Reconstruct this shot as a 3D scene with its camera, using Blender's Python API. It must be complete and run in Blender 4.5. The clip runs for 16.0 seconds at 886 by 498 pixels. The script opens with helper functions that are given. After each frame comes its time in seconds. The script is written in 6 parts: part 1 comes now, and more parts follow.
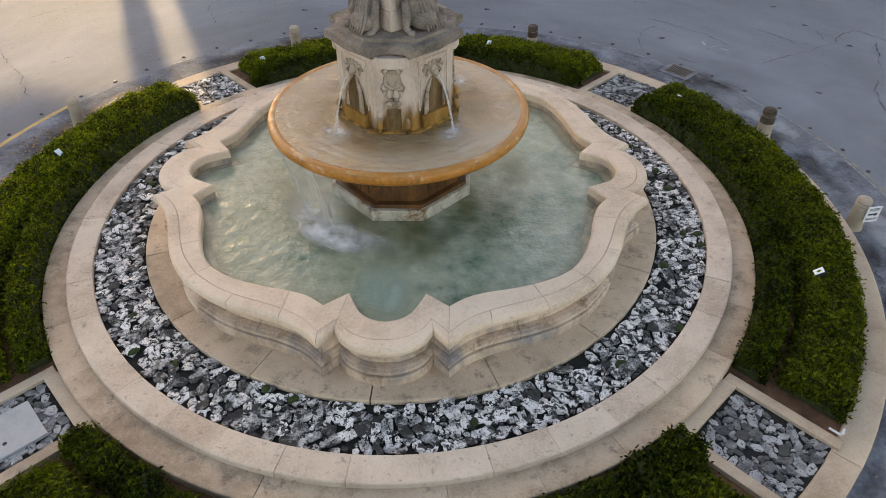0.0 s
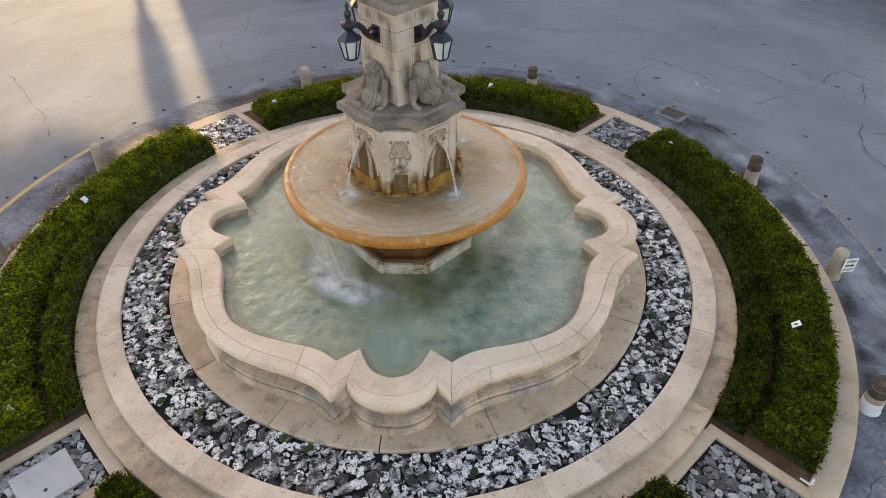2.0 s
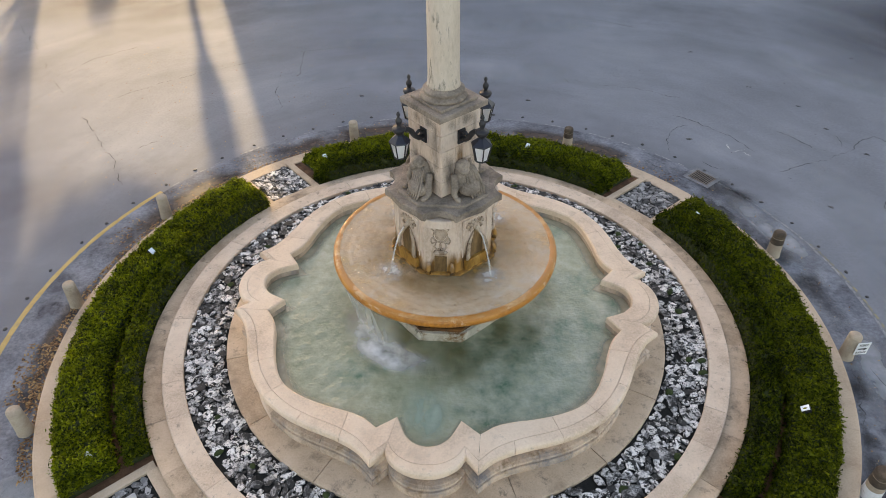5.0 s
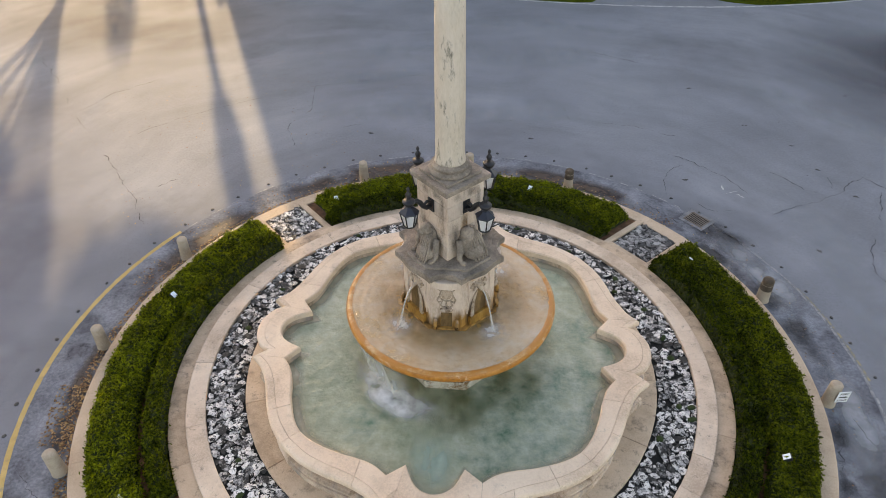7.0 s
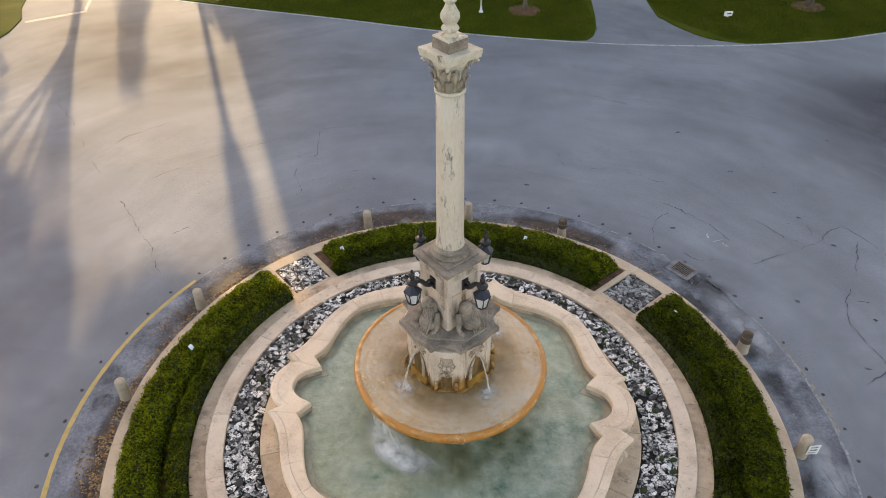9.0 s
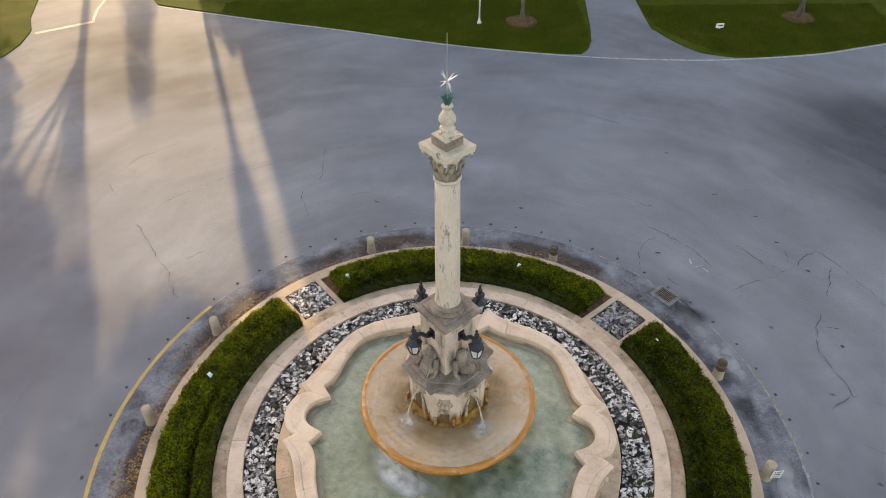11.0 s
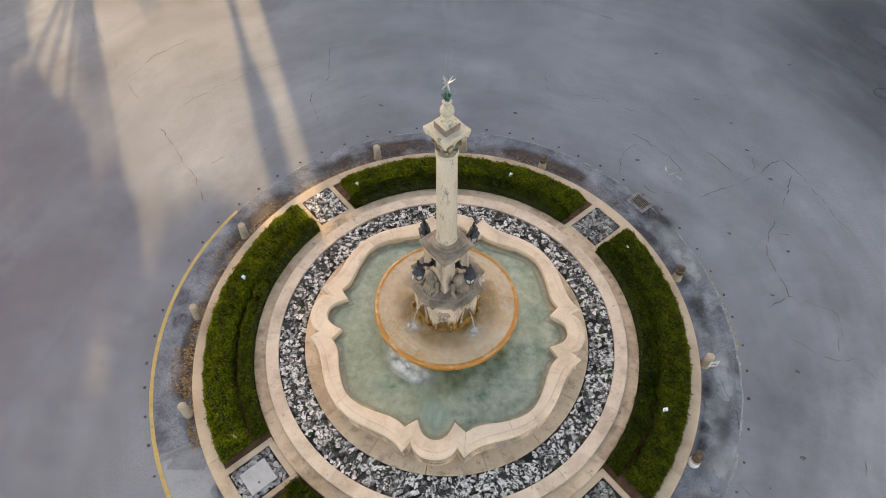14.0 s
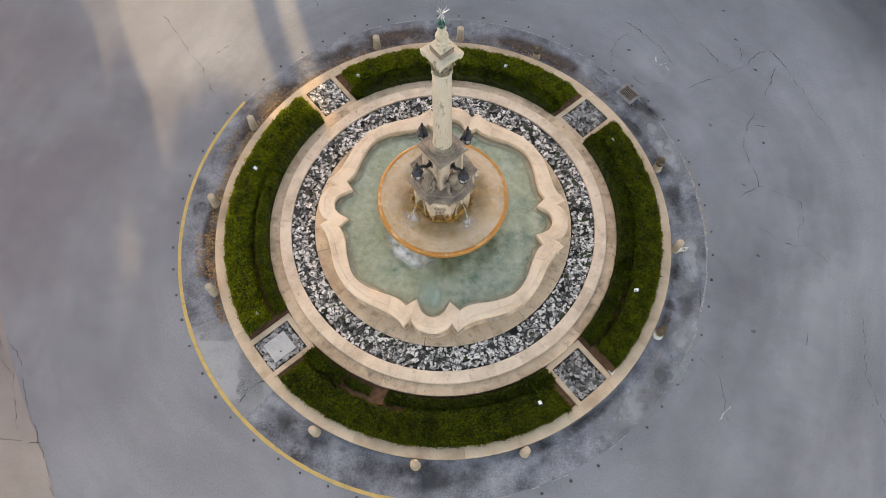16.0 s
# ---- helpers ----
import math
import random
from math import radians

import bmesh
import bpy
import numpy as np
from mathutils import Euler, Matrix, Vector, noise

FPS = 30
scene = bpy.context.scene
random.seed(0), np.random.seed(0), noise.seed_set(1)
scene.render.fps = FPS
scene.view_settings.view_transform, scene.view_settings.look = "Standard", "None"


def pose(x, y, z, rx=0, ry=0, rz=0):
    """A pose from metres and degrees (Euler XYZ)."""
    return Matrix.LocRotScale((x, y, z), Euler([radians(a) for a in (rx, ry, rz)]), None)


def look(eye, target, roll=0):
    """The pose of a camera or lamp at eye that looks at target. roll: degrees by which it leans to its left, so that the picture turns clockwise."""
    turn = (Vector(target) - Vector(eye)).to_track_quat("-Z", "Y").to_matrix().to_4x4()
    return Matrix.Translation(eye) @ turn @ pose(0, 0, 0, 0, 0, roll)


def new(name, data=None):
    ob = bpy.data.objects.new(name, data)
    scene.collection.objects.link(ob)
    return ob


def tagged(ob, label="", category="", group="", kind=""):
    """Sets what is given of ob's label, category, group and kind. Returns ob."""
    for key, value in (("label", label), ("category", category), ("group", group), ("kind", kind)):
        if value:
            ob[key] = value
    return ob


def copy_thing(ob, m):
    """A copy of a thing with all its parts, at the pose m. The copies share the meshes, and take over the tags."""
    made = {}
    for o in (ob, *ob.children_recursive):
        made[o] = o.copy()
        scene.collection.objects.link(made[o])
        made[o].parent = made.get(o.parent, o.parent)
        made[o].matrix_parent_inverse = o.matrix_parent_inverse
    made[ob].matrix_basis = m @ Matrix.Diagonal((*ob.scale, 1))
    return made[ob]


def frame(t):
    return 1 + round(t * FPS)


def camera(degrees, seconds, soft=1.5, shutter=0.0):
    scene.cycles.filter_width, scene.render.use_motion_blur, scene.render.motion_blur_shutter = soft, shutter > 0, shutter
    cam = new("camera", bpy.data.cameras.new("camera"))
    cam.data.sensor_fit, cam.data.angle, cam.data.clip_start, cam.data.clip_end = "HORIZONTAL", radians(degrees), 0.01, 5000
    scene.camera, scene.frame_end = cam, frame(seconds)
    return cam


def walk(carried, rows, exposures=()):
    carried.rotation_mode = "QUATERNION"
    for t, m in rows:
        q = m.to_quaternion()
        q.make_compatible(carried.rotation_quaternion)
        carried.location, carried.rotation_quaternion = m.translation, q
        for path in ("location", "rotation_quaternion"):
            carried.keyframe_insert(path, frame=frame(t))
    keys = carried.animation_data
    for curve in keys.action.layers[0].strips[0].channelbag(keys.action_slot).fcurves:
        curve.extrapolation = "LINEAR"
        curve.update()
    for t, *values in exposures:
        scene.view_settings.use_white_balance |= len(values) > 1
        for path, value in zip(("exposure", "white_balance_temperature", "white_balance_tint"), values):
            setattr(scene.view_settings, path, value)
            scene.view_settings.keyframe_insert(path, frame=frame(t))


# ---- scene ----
EXPOSURES = [(0, 1.70, 8650, 20), (1.5, 1.81, 8700, 20), (4, 1.90, 8700, 20), (9, 1.95, 9100, 21), (12, 1.97, 9550, 20.5), (16, 2.12, 10150, 20.5)]
# ---- camera ----
cam = camera(65.16, 16.0, soft=0.8)
PATH = [
    (0, pose(-0.042, -10.437, 7.929, 50.29, 0.33, -4.44)),
    (0.5, pose(-0.034, -10.451, 8.198, 50.24, 0.29, -4.37)),
    (1, pose(-0.049, -10.474, 8.513, 50.17, 0.26, -4.36)),
    (1.5, pose(-0.061, -10.484, 8.842, 50.19, 0.30, -4.33)),
    (2, pose(-0.051, -10.486, 9.180, 50.22, 0.34, -4.16)),
    (2.5, pose(-0.052, -10.473, 9.521, 50.27, 0.38, -3.58)),
    (3, pose(-0.046, -10.464, 9.850, 50.35, 0.42, -2.94)),
    (3.5, pose(-0.052, -10.475, 10.109, 50.39, 0.42, -2.29)),
    (4, pose(-0.066, -10.500, 10.357, 50.47, 0.41, -1.59)),
    (6.5, pose(-0.082, -10.454, 11.936, 50.39, 0.45, -0.02)),
    (7, pose(-0.086, -10.484, 12.352, 50.44, 0.46, -0.06)),
    (7.5, pose(-0.083, -10.504, 12.774, 50.56, 0.40, -0.01)),
    (8, pose(-0.073, -10.510, 13.209, 50.67, 0.33, 0.01)),
    (8.5, pose(-0.089, -10.513, 13.726, 50.66, 0.37, -0.08)),
    (9, pose(-0.102, -10.480, 14.213, 50.55, 0.39, -0.11)),
    (9.5, pose(-0.115, -10.443, 14.737, 50.43, 0.39, -0.13)),
    (12, pose(-0.026, -10.468, 17.855, 45.30, 0.35, -0.12)),
    (12.5, pose(-0.042, -10.399, 18.564, 43.21, 0.24, -0.05)),
    (13, pose(-0.065, -10.414, 19.179, 40.62, 0.18, -0.03)),
    (13.5, pose(-0.069, -10.465, 19.749, 37.70, 0.15, -0.03)),
    (14, pose(-0.057, -10.499, 20.339, 34.74, 0.17, -0.02)),
    (14.5, pose(-0.029, -10.514, 20.948, 31.74, 0.20, 0.02)),
    (15, pose(-0.006, -10.514, 21.555, 28.76, 0.20, 0.06)),
    (15.5, pose(0.029, -10.503, 22.149, 25.75, 0.17, 0.03)),
    (16, pose(0.074, -10.456, 22.722, 22.82, 0.17, 0.05)),
]
walk(cam, PATH, EXPOSURES)

# ---- world and sun ----
SUN_AZ = radians(109.0)      # direction towards the sun, from +x anticlockwise
SUN_EL = radians(14.0)
world = bpy.data.worlds.new("sky")
scene.world = world
world.use_nodes = True
wn = world.node_tree.nodes
sky = wn.new("ShaderNodeTexSky")
sky.sky_type = "NISHITA"
sky.sun_disc = False
sky.sun_elevation = SUN_EL
sky.sun_rotation = radians(90) - SUN_AZ
sky.air_density, sky.dust_density, sky.ozone_density = 1.0, 1.6, 1.2
world.node_tree.links.new(sky.outputs["Color"], wn["Background"].inputs["Color"])
wn["Background"].inputs["Strength"].default_value = 0.15
sun_data = bpy.data.lights.new("sun", "SUN")
sun_data.energy = 1.85
sun_data.angle = radians(0.6)
sun_data.color = (1.0, 0.885, 0.60)
sun = new("sun", sun_data)
sun_way = Vector((math.cos(SUN_AZ) * math.cos(SUN_EL), math.sin(SUN_AZ) * math.cos(SUN_EL), math.sin(SUN_EL)))
sun.matrix_world = look(sun_way * 90, (0, 0, 0))


# ---- materials ----
def material(name, stops, scale=3.0, fine=40.0, rough=0.8, metal=0.0, bump=0.3, bump_scale=60.0, vary=0.0, spec=0.5,
             stain=None, stain_scale=1.2, stain_range=(0.55, 0.75), stretch=(1, 1, 1), island=False, alpha=1.0, bump_dist=0.01, coat=0.0, spots=None):
    """Colours mixed by coarse and fine noise in metres, a stain layer with edges of its own, and fine relief."""
    m = bpy.data.materials.new(name)
    m.use_nodes = True
    nt = m.node_tree
    b = nt.nodes["Principled BSDF"]
    ln = nt.links.new
    geo = nt.nodes.new("ShaderNodeNewGeometry")
    mp = nt.nodes.new("ShaderNodeMapping")
    mp.inputs["Scale"].default_value = stretch
    ln(geo.outputs["Position"], mp.inputs["Vector"])

    def noise_node(sc, detail, rough_n=0.6):
        n = nt.nodes.new("ShaderNodeTexNoise")
        n.inputs["Scale"].default_value = sc
        n.inputs["Detail"].default_value = detail
        n.inputs["Roughness"].default_value = rough_n
        ln(mp.outputs["Vector"], n.inputs["Vector"])
        return n.outputs["Fac"]

    def maths(op, a, c):
        n = nt.nodes.new("ShaderNodeMath")
        n.operation = op
        for k, v in enumerate((a, c)):
            if isinstance(v, (int, float)):
                n.inputs[k].default_value = v
            else:
                ln(v, n.inputs[k])
        return n.outputs[0]

    big, small = noise_node(scale, 5), noise_node(fine, 4)
    f = maths("ADD", maths("MULTIPLY", big, 0.65), maths("MULTIPLY", small, 0.35))
    if vary:
        if island:
            rnd = geo.outputs["Random Per Island"]
        else:
            oi = nt.nodes.new("ShaderNodeObjectInfo")
            rnd = oi.outputs["Random"]
        f = maths("ADD", f, maths("MULTIPLY", maths("SUBTRACT", rnd, 0.5), vary))
    ramp = nt.nodes.new("ShaderNodeValToRGB")
    el = ramp.color_ramp.elements
    lo, hi = 0.34, 0.66
    for k, c in enumerate(stops):
        p = lo + (hi - lo) * k / max(1, len(stops) - 1)
        e = el[k] if k < 2 else el.new(p)
        e.position, e.color = p, (*c, 1)
    ln(f, ramp.inputs["Fac"])
    col = ramp.outputs["Color"]
    if stain:
        mr = nt.nodes.new("ShaderNodeMapRange")
        mr.inputs["From Min"].default_value, mr.inputs["From Max"].default_value = stain_range
        ln(maths("ADD", maths("MULTIPLY", noise_node(stain_scale, 6, 0.7), 0.8), maths("MULTIPLY", small, 0.2)), mr.inputs["Value"])
        mix = nt.nodes.new("ShaderNodeMix")
        mix.data_type = "RGBA"
        ln(mr.outputs["Result"], mix.inputs["Factor"])
        ln(col, mix.inputs["A"])
        mix.inputs["B"].default_value = (*stain, 1)
        col = mix.outputs["Result"]
    if spots:
        tint, sc_s, lo_s, hi_s, most_s = spots
        mr = nt.nodes.new("ShaderNodeMapRange")
        mr.inputs["From Min"].default_value, mr.inputs["From Max"].default_value, mr.inputs["To Max"].default_value = lo_s, hi_s, most_s
        ln(noise_node(sc_s, 7, 0.75), mr.inputs["Value"])
        mix = nt.nodes.new("ShaderNodeMix")
        mix.data_type = "RGBA"
        ln(mr.outputs["Result"], mix.inputs["Factor"])
        ln(col, mix.inputs["A"])
        mix.inputs["B"].default_value = (*tint, 1)
        col = mix.outputs["Result"]
    ln(col, b.inputs["Base Color"])
    b.inputs["Roughness"].default_value = rough
    b.inputs["Metallic"].default_value = metal
    b.inputs["Specular IOR Level"].default_value = spec
    b.inputs["Alpha"].default_value = alpha
    b.inputs["Coat Weight"].default_value = coat
    if bump:
        bp = nt.nodes.new("ShaderNodeBump")
        bp.inputs["Strength"].default_value = bump
        bp.inputs["Distance"].default_value = bump_dist
        ln(noise_node(bump_scale, 3), bp.inputs["Height"])
        ln(bp.outputs["Normal"], b.inputs["Normal"])
    return m


COPING = material("pale_coping_limestone", [(0.542, 0.388, 0.276), (0.735, 0.552, 0.409), (0.822, 0.638, 0.484)], 1.5, 25, 0.75, bump=0.25, vary=0.10,
                  stain=(0.40, 0.29, 0.215), stain_scale=2.2, stain_range=(0.56, 0.8), spots=(( 0.30, 0.225, 0.17), 6.0, 0.58, 0.70, 0.5))
WALLSTONE = material("weathered_basin_stone", [(0.326, 0.234, 0.174), (0.577, 0.426, 0.318), (0.739, 0.566, 0.437)], 2.5, 30, 0.85, bump=0.45, vary=0.15,
                     stain=(0.25, 0.225, 0.215), stain_scale=1.7, stain_range=(0.50, 0.64), stretch=(1, 1, 0.5), spots=((0.21, 0.125, 0.06), 3.0, 0.55, 0.65, 0.7))
RINGSTONE = material("beige_ring_stone", [(0.484, 0.353, 0.256), (0.663, 0.508, 0.384), (0.758, 0.598, 0.462)], 1.8, 30, 0.8, bump=0.35, vary=0.14,
                     stain=(0.30, 0.23, 0.18), stain_scale=3.0, stain_range=(0.58, 0.76), spots=((0.15, 0.12, 0.10), 9.0, 0.58, 0.66, 0.6))
STEPSTONE = material("stained_step_stone", [(0.376, 0.260, 0.169), (0.553, 0.400, 0.275), (0.650, 0.482, 0.344)], 2.0, 30, 0.85, bump=0.4, vary=0.16,
                     stain=(0.20, 0.145, 0.105), stain_scale=1.5, stain_range=(0.55, 0.68), spots=((0.11, 0.088, 0.07), 4.5, 0.57, 0.66, 0.6))
KERBSTONE = material("sandy_kerb_concrete", [(0.387, 0.272, 0.184), (0.533, 0.396, 0.279), (0.627, 0.478, 0.349)], 1.5, 40, 0.85, bump=0.35, vary=0.12,
                     stain=(0.21, 0.16, 0.12), stain_scale=2.0, stain_range=(0.58, 0.8))
ROAD = material("worn_grey_asphalt", [(0.144, 0.154, 0.174), (0.188, 0.200, 0.225), (0.228, 0.241, 0.265)], 0.22, 14, 0.8, bump=0.35, bump_scale=90,
                stain=(0.128, 0.135, 0.155), stain_scale=0.13, stain_range=(0.52, 0.68), spec=0.4, spots=((0.085, 0.088, 0.098), 22, 0.60, 0.68, 0.6))


def swept(m, bands):
    """Lightens and darkens a ground material in long arcs round the circle; bands of (per metre, per turn, low, high, least, most)."""
    nt = m.node_tree
    ln = nt.links.new
    b = nt.nodes["Principled BSDF"]
    col = b.inputs["Base Color"].links[0].from_socket
    geo = nt.nodes.new("ShaderNodeNewGeometry")
    sep = nt.nodes.new("ShaderNodeSeparateXYZ")
    ln(geo.outputs["Position"], sep.inputs[0])

    def maths(op, a, c):
        n = nt.nodes.new("ShaderNodeMath")
        n.operation = op
        for k, v in enumerate((a, c)):
            if isinstance(v, (int, float)):
                n.inputs[k].default_value = v
            else:
                ln(v, n.inputs[k])
        return n.outputs[0]

    wob = nt.nodes.new("ShaderNodeTexNoise")
    wob.inputs["Scale"].default_value, wob.inputs["Detail"].default_value = 0.09, 2
    ln(geo.outputs["Position"], wob.inputs["Vector"])
    le = nt.nodes.new("ShaderNodeVectorMath")
    le.operation = "LENGTH"
    ln(geo.outputs["Position"], le.inputs[0])
    rad = maths("ADD", le.outputs["Value"], maths("MULTIPLY", wob.outputs["Fac"], 7.0))
    ang = maths("ARCTAN2", sep.outputs["X"], maths("MULTIPLY", sep.outputs["Y"], -1.0))
    for per_m, per_turn, low, high, least, most in bands:
        cb = nt.nodes.new("ShaderNodeCombineXYZ")
        ln(maths("MULTIPLY", rad, per_m), cb.inputs["X"])
        ln(maths("MULTIPLY", ang, per_turn), cb.inputs["Y"])
        n1 = nt.nodes.new("ShaderNodeTexNoise")
        n1.inputs["Scale"].default_value, n1.inputs["Detail"].default_value, n1.inputs["Roughness"].default_value = 1.0, 3, 0.5
        ln(cb.outputs[0], n1.inputs["Vector"])
        mr = nt.nodes.new("ShaderNodeMapRange")
        for key, v in (("From Min", low), ("From Max", high), ("To Min", least), ("To Max", most)):
            mr.inputs[key].default_value = v
        ln(n1.outputs["Fac"], mr.inputs["Value"])
        vm = nt.nodes.new("ShaderNodeVectorMath")
        vm.operation = "SCALE"
        ln(col, vm.inputs[0])
        ln(mr.outputs["Result"], vm.inputs["Scale"])
        col = vm.outputs["Vector"]
    ln(col, b.inputs["Base Color"])


swept(ROAD, ((0.33, 1.6, 0.30, 0.70, 0.88, 1.13), (0.9, 3.2, 0.34, 0.66, 0.94, 1.07), (2.6, 5.5, 0.40, 0.60, 0.98, 1.02)))
GUTTER = material("damp_dark_asphalt", [(0.06, 0.062, 0.072), (0.165, 0.175, 0.20), (0.29, 0.305, 0.335)], 1.0, 14, 0.9, bump=0.35, bump_scale=80,
                  stain=(0.05, 0.05, 0.058), stain_scale=0.7, stain_range=(0.53, 0.64), spec=0.2)
CRACK = material("crack_fill", [(0.022, 0.023, 0.026), (0.055, 0.057, 0.063)], 3, 30, 0.9)
YELLOW = material("worn_yellow_paint", [(0.42, 0.28, 0.085), (0.54, 0.38, 0.14)], 3, 30, 0.7, stain=(0.24, 0.2, 0.15), stain_scale=5, stain_range=(0.54, 0.68))
WHITELINE = material("worn_white_paint", [(0.36, 0.36, 0.36), (0.52, 0.51, 0.49)], 3, 30, 0.7, stain=(0.20, 0.205, 0.22), stain_scale=4, stain_range=(0.48, 0.60))
SOIL = material("brown_mulch_soil", [(0.072, 0.035, 0.018), (0.160, 0.076, 0.038), (0.272, 0.135, 0.072)], 5, 60, 0.95, bump=0.9, bump_scale=45, bump_dist=0.03)
# core colour is kept dark to stand for shade between the leaves
HEDGE_CORE = material("shade_dark_hedge_core", [(0.018, 0.024, 0.004), (0.040, 0.052, 0.009)], 6, 40, 0.95, bump=0.8, bump_scale=30, bump_dist=0.03)
# sunlit and shaded hedges get a lighter and a darker copy of one green
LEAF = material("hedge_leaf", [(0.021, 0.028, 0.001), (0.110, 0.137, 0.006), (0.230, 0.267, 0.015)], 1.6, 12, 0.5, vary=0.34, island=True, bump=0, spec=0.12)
LEAF_SHADED = material("shaded_hedge_leaf", [(0.015, 0.020, 0.0012), (0.070, 0.088, 0.0045), (0.148, 0.174, 0.010)], 1.6, 12, 0.55, vary=0.34, island=True, bump=0, spec=0.12)
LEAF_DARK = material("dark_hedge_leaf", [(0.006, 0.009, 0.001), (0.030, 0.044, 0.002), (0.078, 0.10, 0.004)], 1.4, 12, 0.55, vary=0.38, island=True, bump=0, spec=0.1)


def translucent(m, share):
    """Lets light through a leaf, yellower than what it reflects."""
    nt = m.node_tree
    b = nt.nodes["Principled BSDF"]
    col = b.inputs["Base Color"].links[0].from_socket
    tint = nt.nodes.new("ShaderNodeVectorMath")
    tint.operation = "MULTIPLY"
    tint.inputs[1].default_value = (1.65, 1.65, 0.9)
    nt.links.new(col, tint.inputs[0])
    tr = nt.nodes.new("ShaderNodeBsdfTranslucent")
    nt.links.new(tint.outputs["Vector"], tr.inputs["Color"])
    mx = nt.nodes.new("ShaderNodeMixShader")
    mx.inputs[0].default_value = share
    nt.links.new(b.outputs[0], mx.inputs[1])
    nt.links.new(tr.outputs[0], mx.inputs[2])
    nt.links.new(mx.outputs[0], nt.nodes["Material Output"].inputs["Surface"])


for leaf in (LEAF, LEAF_SHADED, LEAF_DARK):
    translucent(leaf, 0.42)
LAWN = material("mown_grass", [(0.026, 0.042, 0.002), (0.049, 0.070, 0.002), (0.082, 0.092, 0.007)], 0.5, 30, 0.9, bump=0.7, bump_scale=70, bump_dist=0.03, spec=0.1,
                stain=(0.10, 0.085, 0.035), stain_scale=0.5, stain_range=(0.56, 0.74))
BLADE = material("grass_blade", [(0.034, 0.051, 0.002), (0.070, 0.092, 0.003), (0.117, 0.116, 0.010)], 0.6, 12, 0.7, vary=0.4, island=True, bump=0, spec=0.1)
PEBBLE = material("pale_lichen_stone", [(0.041, 0.037, 0.034), (0.350, 0.330, 0.315), (0.693, 0.647, 0.603), (0.877, 0.823, 0.773)], 5, 26, 0.85, bump=0.7, bump_scale=30, vary=0.34, island=True,
                  stain=(0.024, 0.023, 0.021), stain_scale=8.5, stain_range=(0.515, 0.54), spots=((0.045, 0.044, 0.040), 21, 0.535, 0.575, 0.7))
PEBBLE_ONE = material("pale_lichen_rock", [(0.041, 0.037, 0.034), (0.350, 0.330, 0.315), (0.693, 0.647, 0.603), (0.877, 0.823, 0.773)], 5, 26, 0.85, bump=0.7, bump_scale=30, vary=0.34,
                  stain=(0.024, 0.023, 0.021), stain_scale=8.5, stain_range=(0.515, 0.54), spots=((0.045, 0.044, 0.040), 21, 0.535, 0.575, 0.7))
PEBBLE_GREY = material("grey_bed_rock", [(0.062, 0.061, 0.058), (0.211, 0.203, 0.197), (0.429, 0.415, 0.400)], 8, 30, 0.85, bump=0.6, bump_scale=30, vary=0.38,
                       stain=(0.03, 0.03, 0.03), stain_scale=16, stain_range=(0.53, 0.59))
# near-black, so the shade in gaps and in the drain is in the colour
GAP_DARK = material("gap_shade_bedding", [(0.006, 0.006, 0.005), (0.020, 0.018, 0.015)], 12, 60, 0.95, bump=0.8, bump_scale=50, bump_dist=0.02)
MOSS = material("dark_moss", [(0.015, 0.03, 0.006), (0.04, 0.06, 0.012)], 8, 60, 0.95, bump=0.8)
RUST = material("rust_stained_stone", [(0.22, 0.075, 0.012), (0.47, 0.17, 0.022), (0.60, 0.27, 0.06)], 2.2, 18, 0.45, bump=0.4, bump_scale=35,
                stain=(0.70, 0.52, 0.38), stain_scale=1.3, stain_range=(0.54, 0.64))
RIMTOP = material("pink_tan_wet_rim_stone", [(0.35, 0.13, 0.022), (0.57, 0.31, 0.12), (0.74, 0.53, 0.35)], 2.6, 20, 0.35, bump=0.35, bump_scale=30,
                  stain=(0.47, 0.18, 0.03), stain_scale=2.2, stain_range=(0.43, 0.52))
STANDFOOT = material("scaled_wet_foot_stone", [(0.24, 0.20, 0.14), (0.50, 0.44, 0.35), (0.68, 0.62, 0.53)], 3, 22, 0.5, bump=0.4,
                     stain=(0.22, 0.11, 0.035), stain_scale=2.6, stain_range=(0.50, 0.6), spots=((0.04, 0.04, 0.03), 5, 0.57, 0.66, 0.8))
BOWLSTONE = material("tan_wet_bowl_stone", [(0.64, 0.31, 0.085), (0.89, 0.60, 0.31), (0.95, 0.79, 0.57)], 1.8, 22, 0.35, bump=0.35, bump_scale=30,
                     stain=(0.58, 0.30, 0.09), stain_scale=1.7, stain_range=(0.56, 0.68))
# much darker brown than the rim; worn by all parts under the bowl
DARKBROWN = material("dark_brown_stone", [(0.03, 0.014, 0.006), (0.11, 0.045, 0.014), (0.24, 0.10, 0.03)], 3, 20, 0.4, bump=0.5, bump_scale=30, stretch=(1, 1, 0.35))
BODYSTONE = material("streaked_pedestal_stone", [(0.419, 0.307, 0.233), (0.595, 0.467, 0.378), (0.688, 0.570, 0.471)], 2.5, 28, 0.8, bump=0.3, vary=0.06, stretch=(1, 1, 0.4),
                     stain=(0.30, 0.20, 0.12), stain_scale=2.2, stain_range=(0.56, 0.72))
GREYSTONE = material("blackened_ledge_stone", [(0.113, 0.090, 0.071), (0.239, 0.190, 0.151), (0.378, 0.305, 0.243)], 2.6, 26, 0.88, bump=0.5, bump_scale=40,
                     stain=(0.07, 0.06, 0.05), stain_scale=3, stain_range=(0.54, 0.7))
